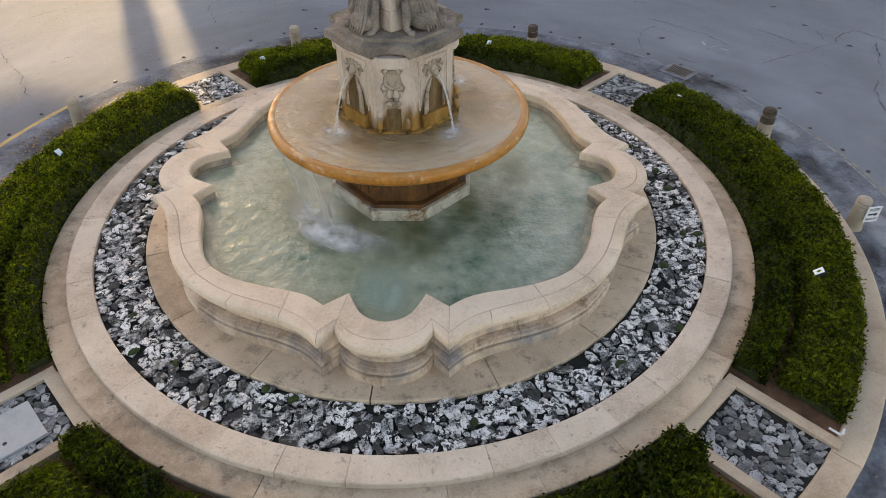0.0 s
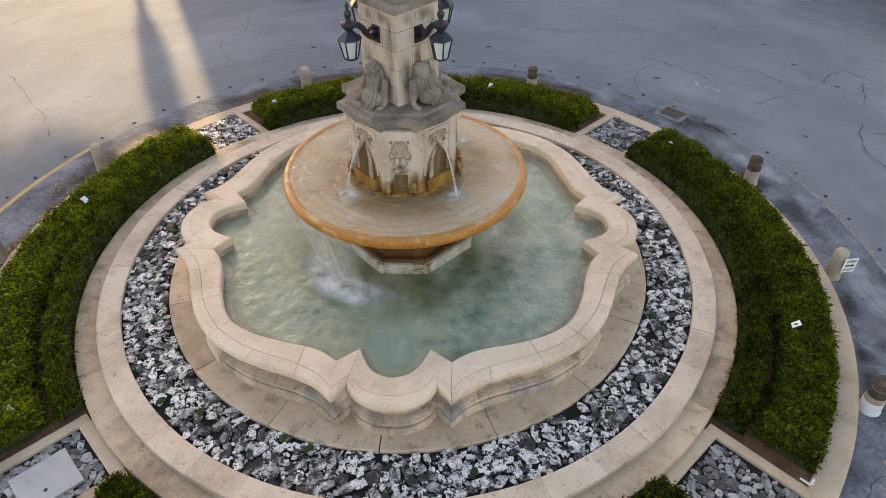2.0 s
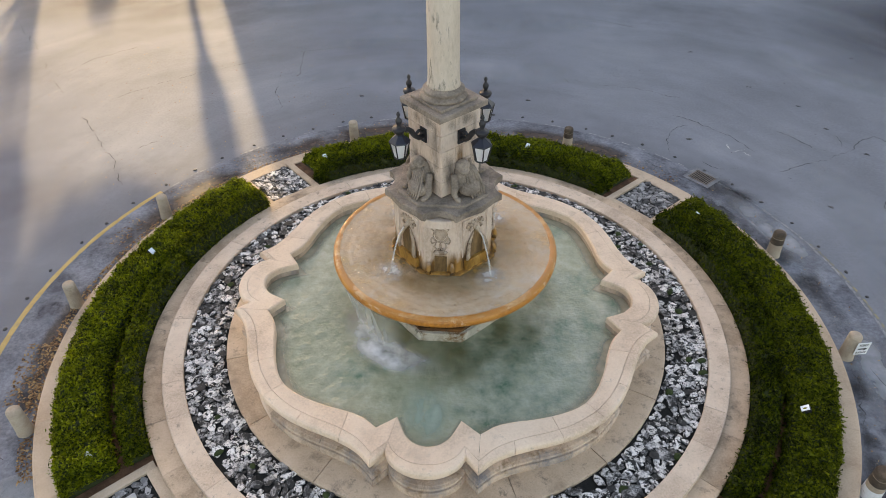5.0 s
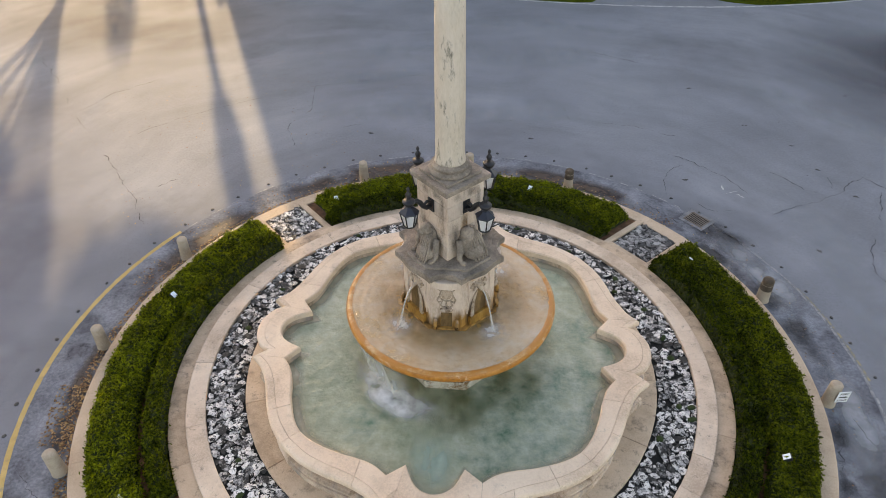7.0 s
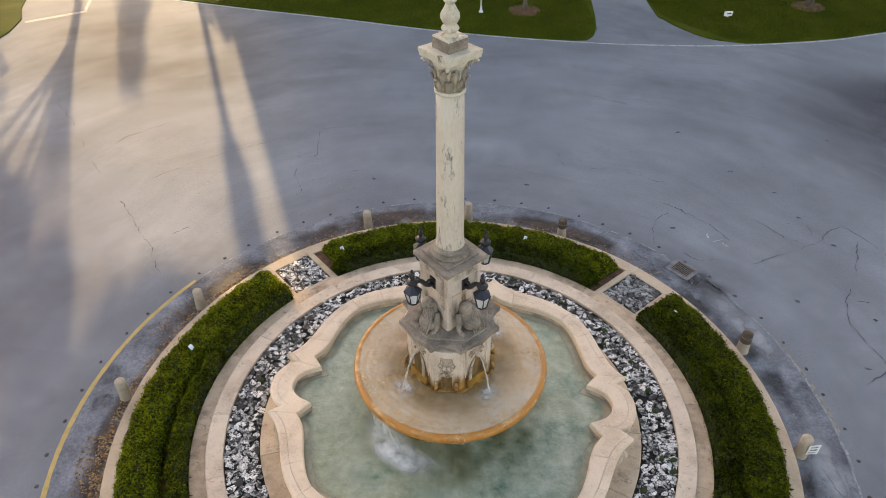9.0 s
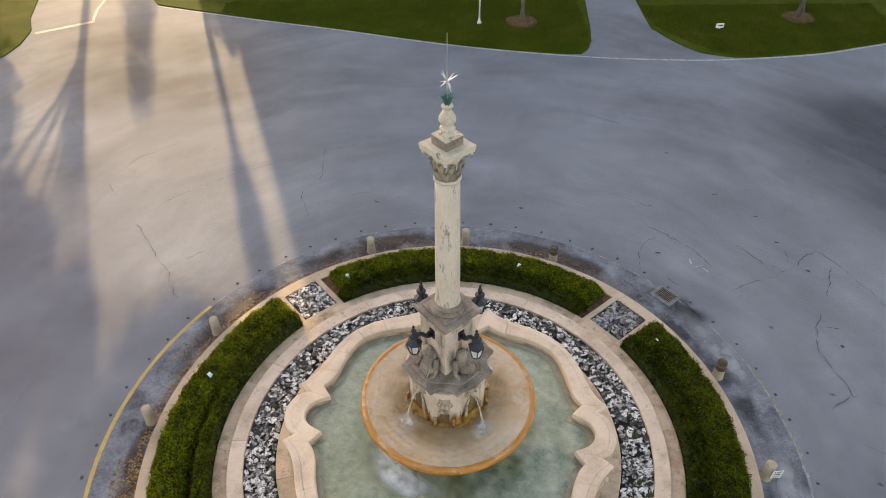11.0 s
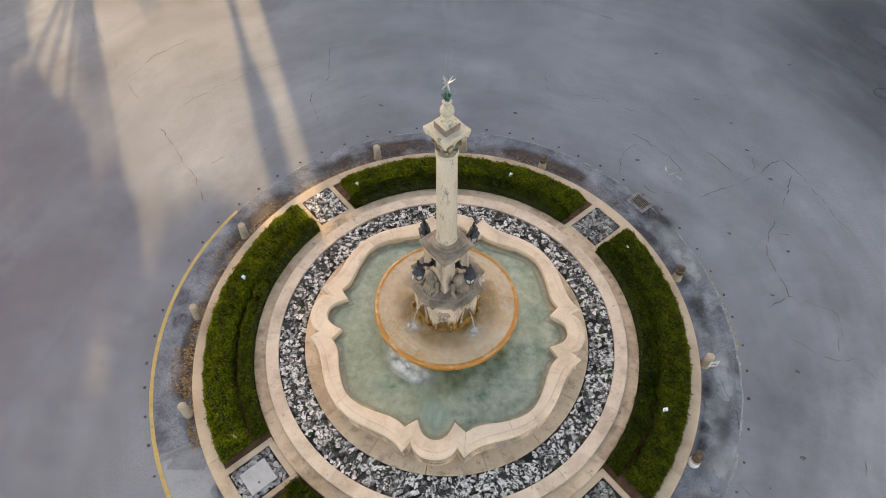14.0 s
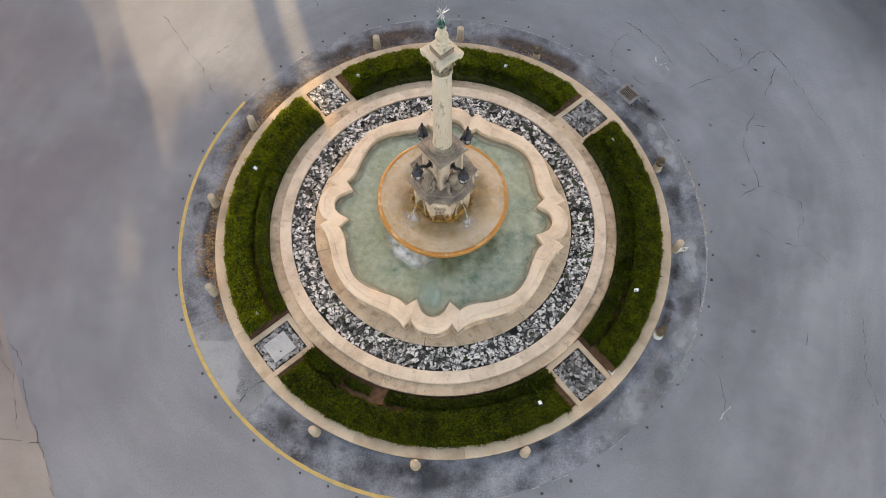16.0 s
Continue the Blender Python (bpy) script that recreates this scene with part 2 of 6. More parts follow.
SHAFT = material("pale_column_stone", [(0.433, 0.355, 0.275), (0.577, 0.483, 0.388), (0.659, 0.561, 0.469)], 2.2, 30, 0.8, bump=0.3, stretch=(1, 1, 0.3),
                 stain=(0.17, 0.15, 0.12), stain_scale=4.5, stain_range=(0.535, 0.62))
CAPSTONE = material("lichen_cap_stone", [(0.412, 0.355, 0.265), (0.567, 0.492, 0.388), (0.659, 0.581, 0.469)], 4, 30, 0.85, bump=0.4,
                    stain=(0.15, 0.13, 0.10), stain_scale=4.0, stain_range=(0.55, 0.66))
VERDIGRIS = material("verdigris_copper", [(0.05, 0.16, 0.14), (0.12, 0.30, 0.27), (0.2, 0.4, 0.36)], 8, 40, 0.6, metal=0.4, bump=0.2)
SILVER = material("weathered_silver_metal", [(0.45, 0.47, 0.48), (0.65, 0.67, 0.68)], 8, 40, 0.3, metal=0.9, bump=0.05)
IRON = material("black_painted_iron", [(0.010, 0.010, 0.012), (0.022, 0.022, 0.026)], 8, 50, 0.45, bump=0.15)
IRONROOF = material("blue_black_lantern_roof", [(0.009, 0.011, 0.019), (0.018, 0.021, 0.033)], 8, 50, 0.35, bump=0.1)
FROST = material("frosted_white_glass", [(0.84, 0.84, 0.85), (0.90, 0.90, 0.90)], 6, 30, 0.25, bump=0)
BOLLARD = material("sandy_bollard_concrete", [(0.30, 0.23, 0.17), (0.40, 0.32, 0.24), (0.48, 0.40, 0.31)], 4, 40, 0.9, bump=0.4, vary=0.15,
                   stain=(0.2, 0.15, 0.11), stain_scale=4, stain_range=(0.57, 0.75))
SOOT = material("blackened_bollard_top", [(0.034, 0.024, 0.017), (0.075, 0.052, 0.035), (0.17, 0.125, 0.085)], 6, 40, 0.9, bump=0.4)
WHITEPAINT = material("chipped_white_paint", [(0.62, 0.62, 0.62), (0.78, 0.78, 0.78)], 5, 40, 0.6, stain=(0.3, 0.27, 0.24), stain_scale=6, stain_range=(0.6, 0.7))
SIGNWHITE = material("white_sign_face", [(0.74, 0.75, 0.76), (0.8, 0.8, 0.8)], 5, 40, 0.4, bump=0)
SIGNBLACK = material("black_sign_print", [(0.01, 0.01, 0.01), (0.02, 0.02, 0.02)], 5, 40, 0.5, bump=0)
STUD = material("dark_road_stud", [(0.02, 0.02, 0.022), (0.06, 0.058, 0.055)], 20, 60, 0.6, vary=0.3)
SLABGREY = material("grey_concrete_lid", [(0.33, 0.33, 0.33), (0.43, 0.42, 0.41), (0.5, 0.49, 0.47)], 3, 40, 0.8, stain=(0.22, 0.21, 0.2), stain_scale=3, stain_range=(0.6, 0.75))
LITTER = material("dry_fallen_leaf", [(0.12, 0.055, 0.02), (0.26, 0.13, 0.05), (0.42, 0.27, 0.12)], 4, 30, 0.8, vary=0.5, island=True, bump=0)
BARK = material("grey_brown_bark", [(0.06, 0.045, 0.035), (0.14, 0.11, 0.085), (0.2, 0.16, 0.13)], 5, 30, 0.9, bump=0.8, bump_scale=25, bump_dist=0.03, stretch=(1, 1, 0.3))
TREELEAF = material("tree_leaf", [(0.02, 0.045, 0.008), (0.05, 0.09, 0.015), (0.08, 0.13, 0.025)], 0.8, 8, 0.55, vary=0.4, island=True, bump=0)


def water_material(name, stops, scale, bump, bump_scale, rough=0.06, stain=None, stain_scale=0.6, stain_range=(0.5, 0.66)):
    m = material(name, stops, scale, 5, rough, bump=bump, bump_scale=bump_scale, bump_dist=0.12, spec=0.5, stain=stain, stain_scale=stain_scale, stain_range=stain_range)
    m.node_tree.nodes["Principled BSDF"].inputs["IOR"].default_value = 1.33
    return m


POOLWATER = water_material("murky_green_pool_water", [(0.205, 0.24, 0.148), (0.37, 0.39, 0.275), (0.58, 0.57, 0.46)], 0.45, 0.34, 4.2, 0.15,
                           stain=(0.11, 0.19, 0.125), stain_scale=0.42, stain_range=(0.50, 0.64))
POOLWATER.node_tree.nodes["Principled BSDF"].inputs["IOR"].default_value = 1.42
BOWLWATER = water_material("tan_bowl_water", [(0.84, 0.56, 0.34), (0.95, 0.74, 0.53), (0.97, 0.86, 0.73)], 1.2, 0.42, 9.0,
                           stain=(0.60, 0.36, 0.13), stain_scale=1.1, stain_range=(0.50, 0.66))
BOWLWATER.node_tree.nodes["Principled BSDF"].inputs["Alpha"].default_value = 0.40


def add_gloss(m, ior):
    """A clear glossy skin over a thin murky layer."""
    nt = m.node_tree
    b = nt.nodes["Principled BSDF"]
    out = nt.nodes["Material Output"]
    gl = nt.nodes.new("ShaderNodeBsdfGlossy")
    gl.inputs["Roughness"].default_value = 0.15
    fr = nt.nodes.new("ShaderNodeFresnel")
    fr.inputs["IOR"].default_value = ior
    mx = nt.nodes.new("ShaderNodeMixShader")
    if b.inputs["Normal"].links:
        nrm = b.inputs["Normal"].links[0].from_socket
        nt.links.new(nrm, gl.inputs["Normal"])
        nt.links.new(nrm, fr.inputs["Normal"])
    nt.links.new(fr.outputs[0], mx.inputs[0])
    nt.links.new(b.outputs[0], mx.inputs[1])
    nt.links.new(gl.outputs[0], mx.inputs[2])
    nt.links.new(mx.outputs[0], out.inputs["Surface"])


def ring_ripples(m, across, wobble, strength):
    """Ripples in rings round the world's axis, over the relief that the water has."""
    nt = m.node_tree
    b = nt.nodes["Principled BSDF"]
    geo = nt.nodes.new("ShaderNodeNewGeometry")
    wv = nt.nodes.new("ShaderNodeTexWave")
    wv.wave_type, wv.rings_direction = "RINGS", "Z"
    wv.inputs["Scale"].default_value, wv.inputs["Distortion"].default_value = across, wobble
    wv.inputs["Detail"].default_value, wv.inputs["Detail Scale"].default_value = 3, 1.6
    nt.links.new(geo.outputs["Position"], wv.inputs["Vector"])
    bp = nt.nodes.new("ShaderNodeBump")
    bp.inputs["Strength"].default_value, bp.inputs["Distance"].default_value = strength, 0.04
    nt.links.new(wv.outputs["Fac"], bp.inputs["Height"])
    nt.links.new(b.inputs["Normal"].links[0].from_socket, bp.inputs["Normal"])
    nt.links.new(bp.outputs["Normal"], b.inputs["Normal"])


ring_ripples(BOWLWATER, 2.3, 9.0, 0.13)
add_gloss(BOWLWATER, 1.36)
FALL = material("falling_white_water", [(0.72, 0.75, 0.76), (0.82, 0.84, 0.85)], 6, 30, 0.25, bump=0.3, bump_scale=20, alpha=0.30)
# blue-white base colour paints the sky mirrored in the lenses
LENS = material("sky_pale_lens", [(0.76, 0.84, 0.88), (0.86, 0.92, 0.95)], 4, 30, 0.08, bump=0, spec=0.8)



def wet_stone(name):
    """Pale stone on which rust has run up from the water in uneven tongues."""
    m = material(name, [(0.42, 0.31, 0.235), (0.60, 0.47, 0.38), (0.69, 0.57, 0.47)], 2.5, 28, 0.7, bump=0.35, stretch=(1, 1, 0.4),
                 stain=(0.33, 0.20, 0.11), stain_scale=2.2, stain_range=(0.55, 0.70))
    nt = m.node_tree
    ln = nt.links.new
    b = nt.nodes["Principled BSDF"]
    base = b.inputs["Base Color"].links[0].from_socket
    geo = nt.nodes.new("ShaderNodeNewGeometry")
    sep = nt.nodes.new("ShaderNodeSeparateXYZ")
    ln(geo.outputs["Position"], sep.inputs[0])
    n1 = nt.nodes.new("ShaderNodeTexNoise")
    n1.inputs["Scale"].default_value, n1.inputs["Detail"].default_value = 5.0, 5
    mp1 = nt.nodes.new("ShaderNodeMapping")
    mp1.inputs["Scale"].default_value = (1.3, 1.3, 0.35)
    ln(geo.outputs["Position"], mp1.inputs["Vector"])
    ln(mp1.outputs["Vector"], n1.inputs["Vector"])
    add = nt.nodes.new("ShaderNodeMath")
    add.operation = "MULTIPLY_ADD"
    ln(n1.outputs["Fac"], add.inputs[0])
    add.inputs[1].default_value = 1.1
    ln(sep.outputs["Z"], add.inputs[2])
    mr = nt.nodes.new("ShaderNodeMapRange")
    mr.inputs["From Min"].default_value, mr.inputs["From Max"].default_value = 3.46, 3.12
    ln(add.outputs[0], mr.inputs["Value"])
    rc = nt.nodes.new("ShaderNodeValToRGB")
    rc.color_ramp.elements[0].position, rc.color_ramp.elements[0].color = 0.35, (0.085, 0.038, 0.009, 1)
    rc.color_ramp.elements[1].position, rc.color_ramp.elements[1].color = 0.65, (0.42, 0.205, 0.045, 1)
    n2 = nt.nodes.new("ShaderNodeTexNoise")
    n2.inputs["Scale"].default_value, n2.inputs["Detail"].default_value = 7.0, 4
    mp = nt.nodes.new("ShaderNodeMapping")
    mp.inputs["Scale"].default_value = (1, 1, 0.22)
    ln(geo.outputs["Position"], mp.inputs["Vector"])
    ln(mp.outputs["Vector"], n2.inputs["Vector"])
    ln(n2.outputs["Fac"], rc.inputs["Fac"])
    mix = nt.nodes.new("ShaderNodeMix")
    mix.data_type = "RGBA"
    ln(mr.outputs["Result"], mix.inputs["Factor"])
    ln(base, mix.inputs["A"])
    ln(rc.outputs["Color"], mix.inputs["B"])
    ln(mix.outputs["Result"], b.inputs["Base Color"])
    return m


WETBODY = wet_stone("rust_run_pedestal_stone")
# stained body stone, taken darker so the shallow carving stands out
CARVED = material("darker_carved_stone", [(0.26, 0.185, 0.13), (0.44, 0.34, 0.26), (0.58, 0.47, 0.38)], 6, 30, 0.8, bump=0.3, stain=(0.20, 0.13, 0.08), stain_scale=6, stain_range=(0.50, 0.62))
NICHE = material("dark_brown_wet_stone", [(0.05, 0.028, 0.012), (0.13, 0.075, 0.03), (0.26, 0.155, 0.07)], 4, 24, 0.45, bump=0.4, bump_scale=30, stretch=(1, 1, 0.35))
RUSTPANEL = material("orange_brown_wet_stone", [(0.13, 0.06, 0.012), (0.30, 0.145, 0.028), (0.42, 0.24, 0.07)], 4, 24, 0.4, bump=0.4, bump_scale=30, stretch=(1, 1, 0.4))
SPOUTSTONE = material("brown_spout_stone", [(0.24, 0.165, 0.10), (0.42, 0.32, 0.235), (0.55, 0.45, 0.36)], 4, 28, 0.7, bump=0.4, stain=(0.14, 0.08, 0.035), stain_scale=3, stain_range=(0.52, 0.66))

# ---- helpers for building ----
TURN = -5.5
PLAN = pose(0, 0, 0, 0, 0, TURN)


def mesh_of(name, bm, mat, smooth=False):
    me = bpy.data.meshes.new(name)
    bm.to_mesh(me)
    bm.free()
    me.materials.append(mat)
    if smooth:
        for p in me.polygons:
            p.use_smooth = True
    return me


def part(name, bm, mat, parent, label="", smooth=False):
    ob = new(name, mesh_of(name, bm, mat, smooth) if isinstance(bm, bmesh.types.BMesh) else bm)
    ob.parent = parent
    if label:
        tagged(ob, label)
    return ob


def thing(name, label, category, m=PLAN, group="", kind=""):
    ob = new(name)
    ob.matrix_basis = m
    ob.empty_display_size = 0.2
    return tagged(ob, label, category, group, kind)


def solid(name, bm, mat, label, category="", m=Matrix(), group="", kind="", smooth=False):
    ob = new(name, mesh_of(name, bm, mat, smooth))
    ob.matrix_basis = m
    return tagged(ob, label, category, group, kind)


def quick_mesh(name, verts, faces, mat):
    me = bpy.data.meshes.new(name)
    me.from_pydata(verts, [], faces)
    me.materials.append(mat)
    return me


def quads_mesh(name, co, mat):
    """co: array (n, 4, 3) of quads."""
    n = len(co)
    me = bpy.data.meshes.new(name)
    me.vertices.add(n * 4)
    me.vertices.foreach_set("co", co.reshape(-1).astype(np.float32))
    me.loops.add(n * 4)
    me.loops.foreach_set("vertex_index", np.arange(n * 4, dtype=np.int32))
    me.polygons.add(n)
    me.polygons.foreach_set("loop_start", np.arange(0, n * 4, 4, dtype=np.int32))
    me.update(calc_edges=True)
    me.materials.append(mat)
    return me


def revolve(bm, profile, n=64, a0=0.0, a1=360.0):
    """Turns (r, z) pairs round the z axis."""
    closed = abs(a1 - a0 - 360) < 1e-6
    k = n if closed else n + 1
    rings = []
    for i in range(k):
        a = radians(a0 + (a1 - a0) * i / n)
        rings.append([bm.verts.new((r * math.cos(a), r * math.sin(a), z)) for r, z in profile])
    for i in range(n):
        p, q = rings[i], rings[(i + 1) % k]
        for j in range(len(profile) - 1):
            if profile[j][0] < 1e-6 and profile[j + 1][0] < 1e-6:
                continue
            bm.faces.new((p[j], q[j], q[j + 1], p[j + 1]))
    if not closed and len(profile) > 2:
        bm.faces.new(list(reversed(rings[0])))
        bm.faces.new(rings[-1])
    return bm


def turned(profile, n=32, a0=0.0, a1=360.0):
    bm = revolve(bmesh.new(), profile, n, a0, a1)
    bmesh.ops.remove_doubles(bm, verts=bm.verts, dist=1e-5)
    bmesh.ops.recalc_face_normals(bm, faces=bm.faces)
    return bm


def box(bm, x, y, z, sx, sy, sz, m=Matrix(), bevel=0.0):
    r = bmesh.ops.create_cube(bm, size=1, matrix=m @ pose(x, y, z) @ Matrix.Diagonal((sx, sy, sz, 1)))
    if bevel:
        vs = set(r["verts"])
        es = [e for e in bm.edges if e.verts[0] in vs and e.verts[1] in vs]
        bmesh.ops.bevel(bm, geom=es, offset=bevel, segments=2, affect="EDGES", profile=0.7)
    return bm


def boxed(*a, **k):
    return box(bmesh.new(), *a, **k)


def prism(outline, z0, z1, bevel=0.0):
    bm = bmesh.new()
    lo = [bm.verts.new((x, y, z0)) for x, y in outline]
    hi = [bm.verts.new((x, y, z1)) for x, y in outline]
    n = len(lo)
    bm.faces.new(list(reversed(lo)))
    top = bm.faces.new(hi)
    for i in range(n):
        bm.faces.new((lo[i], lo[(i + 1) % n], hi[(i + 1) % n], hi[i]))
    bmesh.ops.recalc_face_normals(bm, faces=bm.faces)
    if bevel:
        bmesh.ops.bevel(bm, geom=list(top.edges), offset=bevel, segments=2, affect="EDGES", profile=0.7)
    return bm


def tube(bm, path, radii, n=8):
    rings = []
    for i, p in enumerate(path):
        a, c = Vector(path[max(0, i - 1)]), Vector(path[min(len(path) - 1, i + 1)])
        q = (c - a).to_track_quat("Z", "Y").to_matrix()
        rings.append([bm.verts.new(Vector(p) + q @ Vector((radii[i] * math.cos(6.2832 * k / n), radii[i] * math.sin(6.2832 * k / n), 0))) for k in range(n)])
    for i in range(len(path) - 1):
        for k in range(n):
            bm.faces.new((rings[i][k], rings[i][(k + 1) % n], rings[i + 1][(k + 1) % n], rings[i + 1][k]))
    bm.faces.new(list(reversed(rings[0])))
    bm.faces.new(rings[-1])
    return bm


def arc_stone(r0, r1, z0, z1, half, n=4, bevel=0.018):
    """A curved block, centred on angle 0, half degrees to each side, its top edges worn."""
    bm = bmesh.new()
    b = bevel
    prof = [(r0, z0), (r1, z0), (r1, z1 - b), (r1 - b * 0.3, z1 - b * 0.3), (r1 - b, z1), (r0 + b * 0.6, z1), (r0, z1 - b * 0.6)]
    rings = []
    for i in range(n + 1):
        a = radians(-half + 2 * half * i / n)
        rings.append([bm.verts.new((r * math.cos(a), r * math.sin(a), z)) for r, z in prof])
    k = len(prof)
    for i in range(n):
        for j in range(k):
            bm.faces.new((rings[i][j], rings[i + 1][j], rings[i + 1][(j + 1) % k], rings[i][(j + 1) % k]))
    bm.faces.new(rings[0])
    bm.faces.new(list(reversed(rings[-1])))
    bmesh.ops.recalc_face_normals(bm, faces=bm.faces)
    return bm


def ring_of_stones(parent, name, r0, r1, z0, z1, count, mat, rng, bevel=0.018, gap=0.006, phase=0.0):
    """Curved stones of three lengths round the plan's centre."""
    rm = 0.5 * (r0 + r1)
    step = 360.0 / count
    half = step / 2 - math.degrees(gap / 2 / rm)
    me = mesh_of(name, arc_stone(r0, r1, z0, z1, half, 5 if step > 8 else 3, bevel), mat)
    for i in range(count):
        ob = new(name, me)
        ob.parent = parent
        ob.matrix_basis = pose(rng.uniform(-0.003, 0.003), rng.uniform(-0.003, 0.003), rng.uniform(-0.004, 0.004), 0, 0, phase + i * step)

def veil_material(name, stretch, low, high, most, fade, stops=((0.70, 0.74, 0.74), (0.84, 0.86, 0.86)), rough=0.35, bump=0.4, detail=5):
    """A thin layer (white water, or dirt on asphalt), broken up by noise and thinning out towards its edges (in the object's own box)."""
    m = material(name, list(stops), 6, 30, rough, bump=bump, bump_scale=18, bump_dist=0.02)
    nt = m.node_tree
    ln = nt.links.new
    tc = nt.nodes.new("ShaderNodeTexCoord")
    mp = nt.nodes.new("ShaderNodeMapping")
    mp.inputs["Scale"].default_value = stretch
    ln(tc.outputs["Object"], mp.inputs["Vector"])
    n1 = nt.nodes.new("ShaderNodeTexNoise")
    n1.inputs["Scale"].default_value, n1.inputs["Detail"].default_value = 1.0, detail
    ln(mp.outputs["Vector"], n1.inputs["Vector"])
    mr = nt.nodes.new("ShaderNodeMapRange")
    mr.inputs["From Min"].default_value, mr.inputs["From Max"].default_value, mr.inputs["To Max"].default_value = low, high, most
    ln(n1.outputs["Fac"], mr.inputs["Value"])
    uv = nt.nodes.new("ShaderNodeUVMap")
    sub = nt.nodes.new("ShaderNodeVectorMath")
    sub.operation = "SUBTRACT"
    sub.inputs[1].default_value = (0.5, 0.5, 0)
    ln(uv.outputs["UV"], sub.inputs[0])
    sc = nt.nodes.new("ShaderNodeVectorMath")
    sc.operation = "MULTIPLY"
    sc.inputs[1].default_value = fade
    ln(sub.outputs["Vector"], sc.inputs[0])
    le = nt.nodes.new("ShaderNodeVectorMath")
    le.operation = "LENGTH"
    ln(sc.outputs["Vector"], le.inputs[0])
    m2 = nt.nodes.new("ShaderNodeMapRange")
    m2.interpolation_type = "SMOOTHSTEP"
    m2.inputs["From Min"].default_value, m2.inputs["From Max"].default_value, m2.inputs["To Min"].default_value, m2.inputs["To Max"].default_value = 0.25, 1.0, 1.0, 0.0
    ln(le.outputs["Value"], m2.inputs["Value"])
    mu = nt.nodes.new("ShaderNodeMath")
    mu.operation = "MULTIPLY"
    ln(mr.outputs["Result"], mu.inputs[0])
    ln(m2.outputs["Result"], mu.inputs[1])
    ln(mu.outputs[0], nt.nodes["Principled BSDF"].inputs["Alpha"])
    return m


def sheet(nu, nv, at):
    """A grid of points at(u, v) with matching uv."""
    b5 = bmesh.new()
    uvl = b5.loops.layers.uv.new("UVMap")
    vs = [[b5.verts.new(at(i / nu, j / nv)) for j in range(nv + 1)] for i in range(nu + 1)]
    for i in range(nu):
        for j in range(nv):
            f = b5.faces.new((vs[i][j], vs[i + 1][j], vs[i + 1][j + 1], vs[i][j + 1]))
            for lp, (di, dj) in zip(f.loops, ((0, 0), (1, 0), (1, 1), (0, 1))):
                lp[uvl].uv = ((i + di) / nu, (j + dj) / nv)
    return b5


# ---- ground, road and lawns ----
rng = random.Random(7)
nrng = np.random.default_rng(11)


def smooth_line(points, per=8):
    """A smooth line through a few plan points."""
    out = []
    n = len(points)
    for i in range(n - 1):
        p0, p1, p2, p3 = (np.array(points[min(max(j, 0), n - 1)], float) for j in (i - 1, i, i + 1, i + 2))
        for k in range(per):
            t = k / per
            out.append(tuple(0.5 * (2 * p1 + (p2 - p0) * t + (2 * p0 - 5 * p1 + 4 * p2 - p3) * t * t + (3 * p1 - p0 - 3 * p2 + p3) * t ** 3)))
    out.append(tuple(points[-1]))
    return out


def strip(points, width, z, wobble=0.0, r=None, taper=False):
    """A flat band along a plan line."""
    bm = bmesh.new()
    prev = None
    n = len(points)
    for i, p in enumerate(points):
        a, c = Vector(points[max(0, i - 1)]), Vector(points[min(n - 1, i + 1)])
        d = (c - a).normalized()
        side = Vector((-d.y, d.x))
        w = width * (1 + (r.uniform(-wobble, wobble) if r else 0)) * (min(1, 4 * min(i, n - 1 - i) / n + 0.15) if taper else 1)
        q = Vector(p)
        pair = [bm.verts.new((*(q + side * w / 2), z)), bm.verts.new((*(q - side * w / 2), z))]
        if prev:
            bm.faces.new((prev[0], prev[1], pair[1], pair[0]))
        prev = pair
    return bm


def arc_line(r, a0, a1, n):
    return [(r * math.cos(radians(a0 + (a1 - a0) * i / n)), r * math.sin(radians(a0 + (a1 - a0) * i / n))) for i in range(n + 1)]


bm = bmesh.new()
revolve(bm, [(0.0, 0.0), (8, 0.0), (16, 0.0), (40, 0.0), (160, 0.0), (700, 0.0), (2500, 0.0)], 72)
bmesh.ops.remove_doubles(bm, verts=bm.verts, dist=1e-4)
bmesh.ops.recalc_face_normals(bm, faces=bm.faces)
solid("road", bm, ROAD, "worn grey asphalt of a wide traffic circle", kind="structure")
gutter = turned([(8.02, -0.02), (8.02, 0.006), (9.36, 0.006), (9.38, -0.02)], 120)
solid("gutter", gutter, GUTTER, "dark stained asphalt gutter round the kerb", kind="structure")

EDGE = smooth_line([(-17.0, 30.0), (-11.28, 28.1), (-5.9, 26.5), (-2.67, 25.42), (0.43, 24.47), (3.42, 23.74), (6.36, 23.2), (9.25, 22.8), (13.6, 22.56), (18.1, 22.92), (21.4, 23.65), (28, 26.0), (36, 31)], 8)
solid("road_edge_line", strip(EDGE, 0.13, 0.008, 0.2, rng), WHITELINE, "thin white painted line along the far road edge", kind="structure")


def lawn(outline, label):
    b2 = prism(outline, -0.05, 0.05, 0.03)
    return solid("lawn", b2, LAWN, label, "lawn", kind="structure")


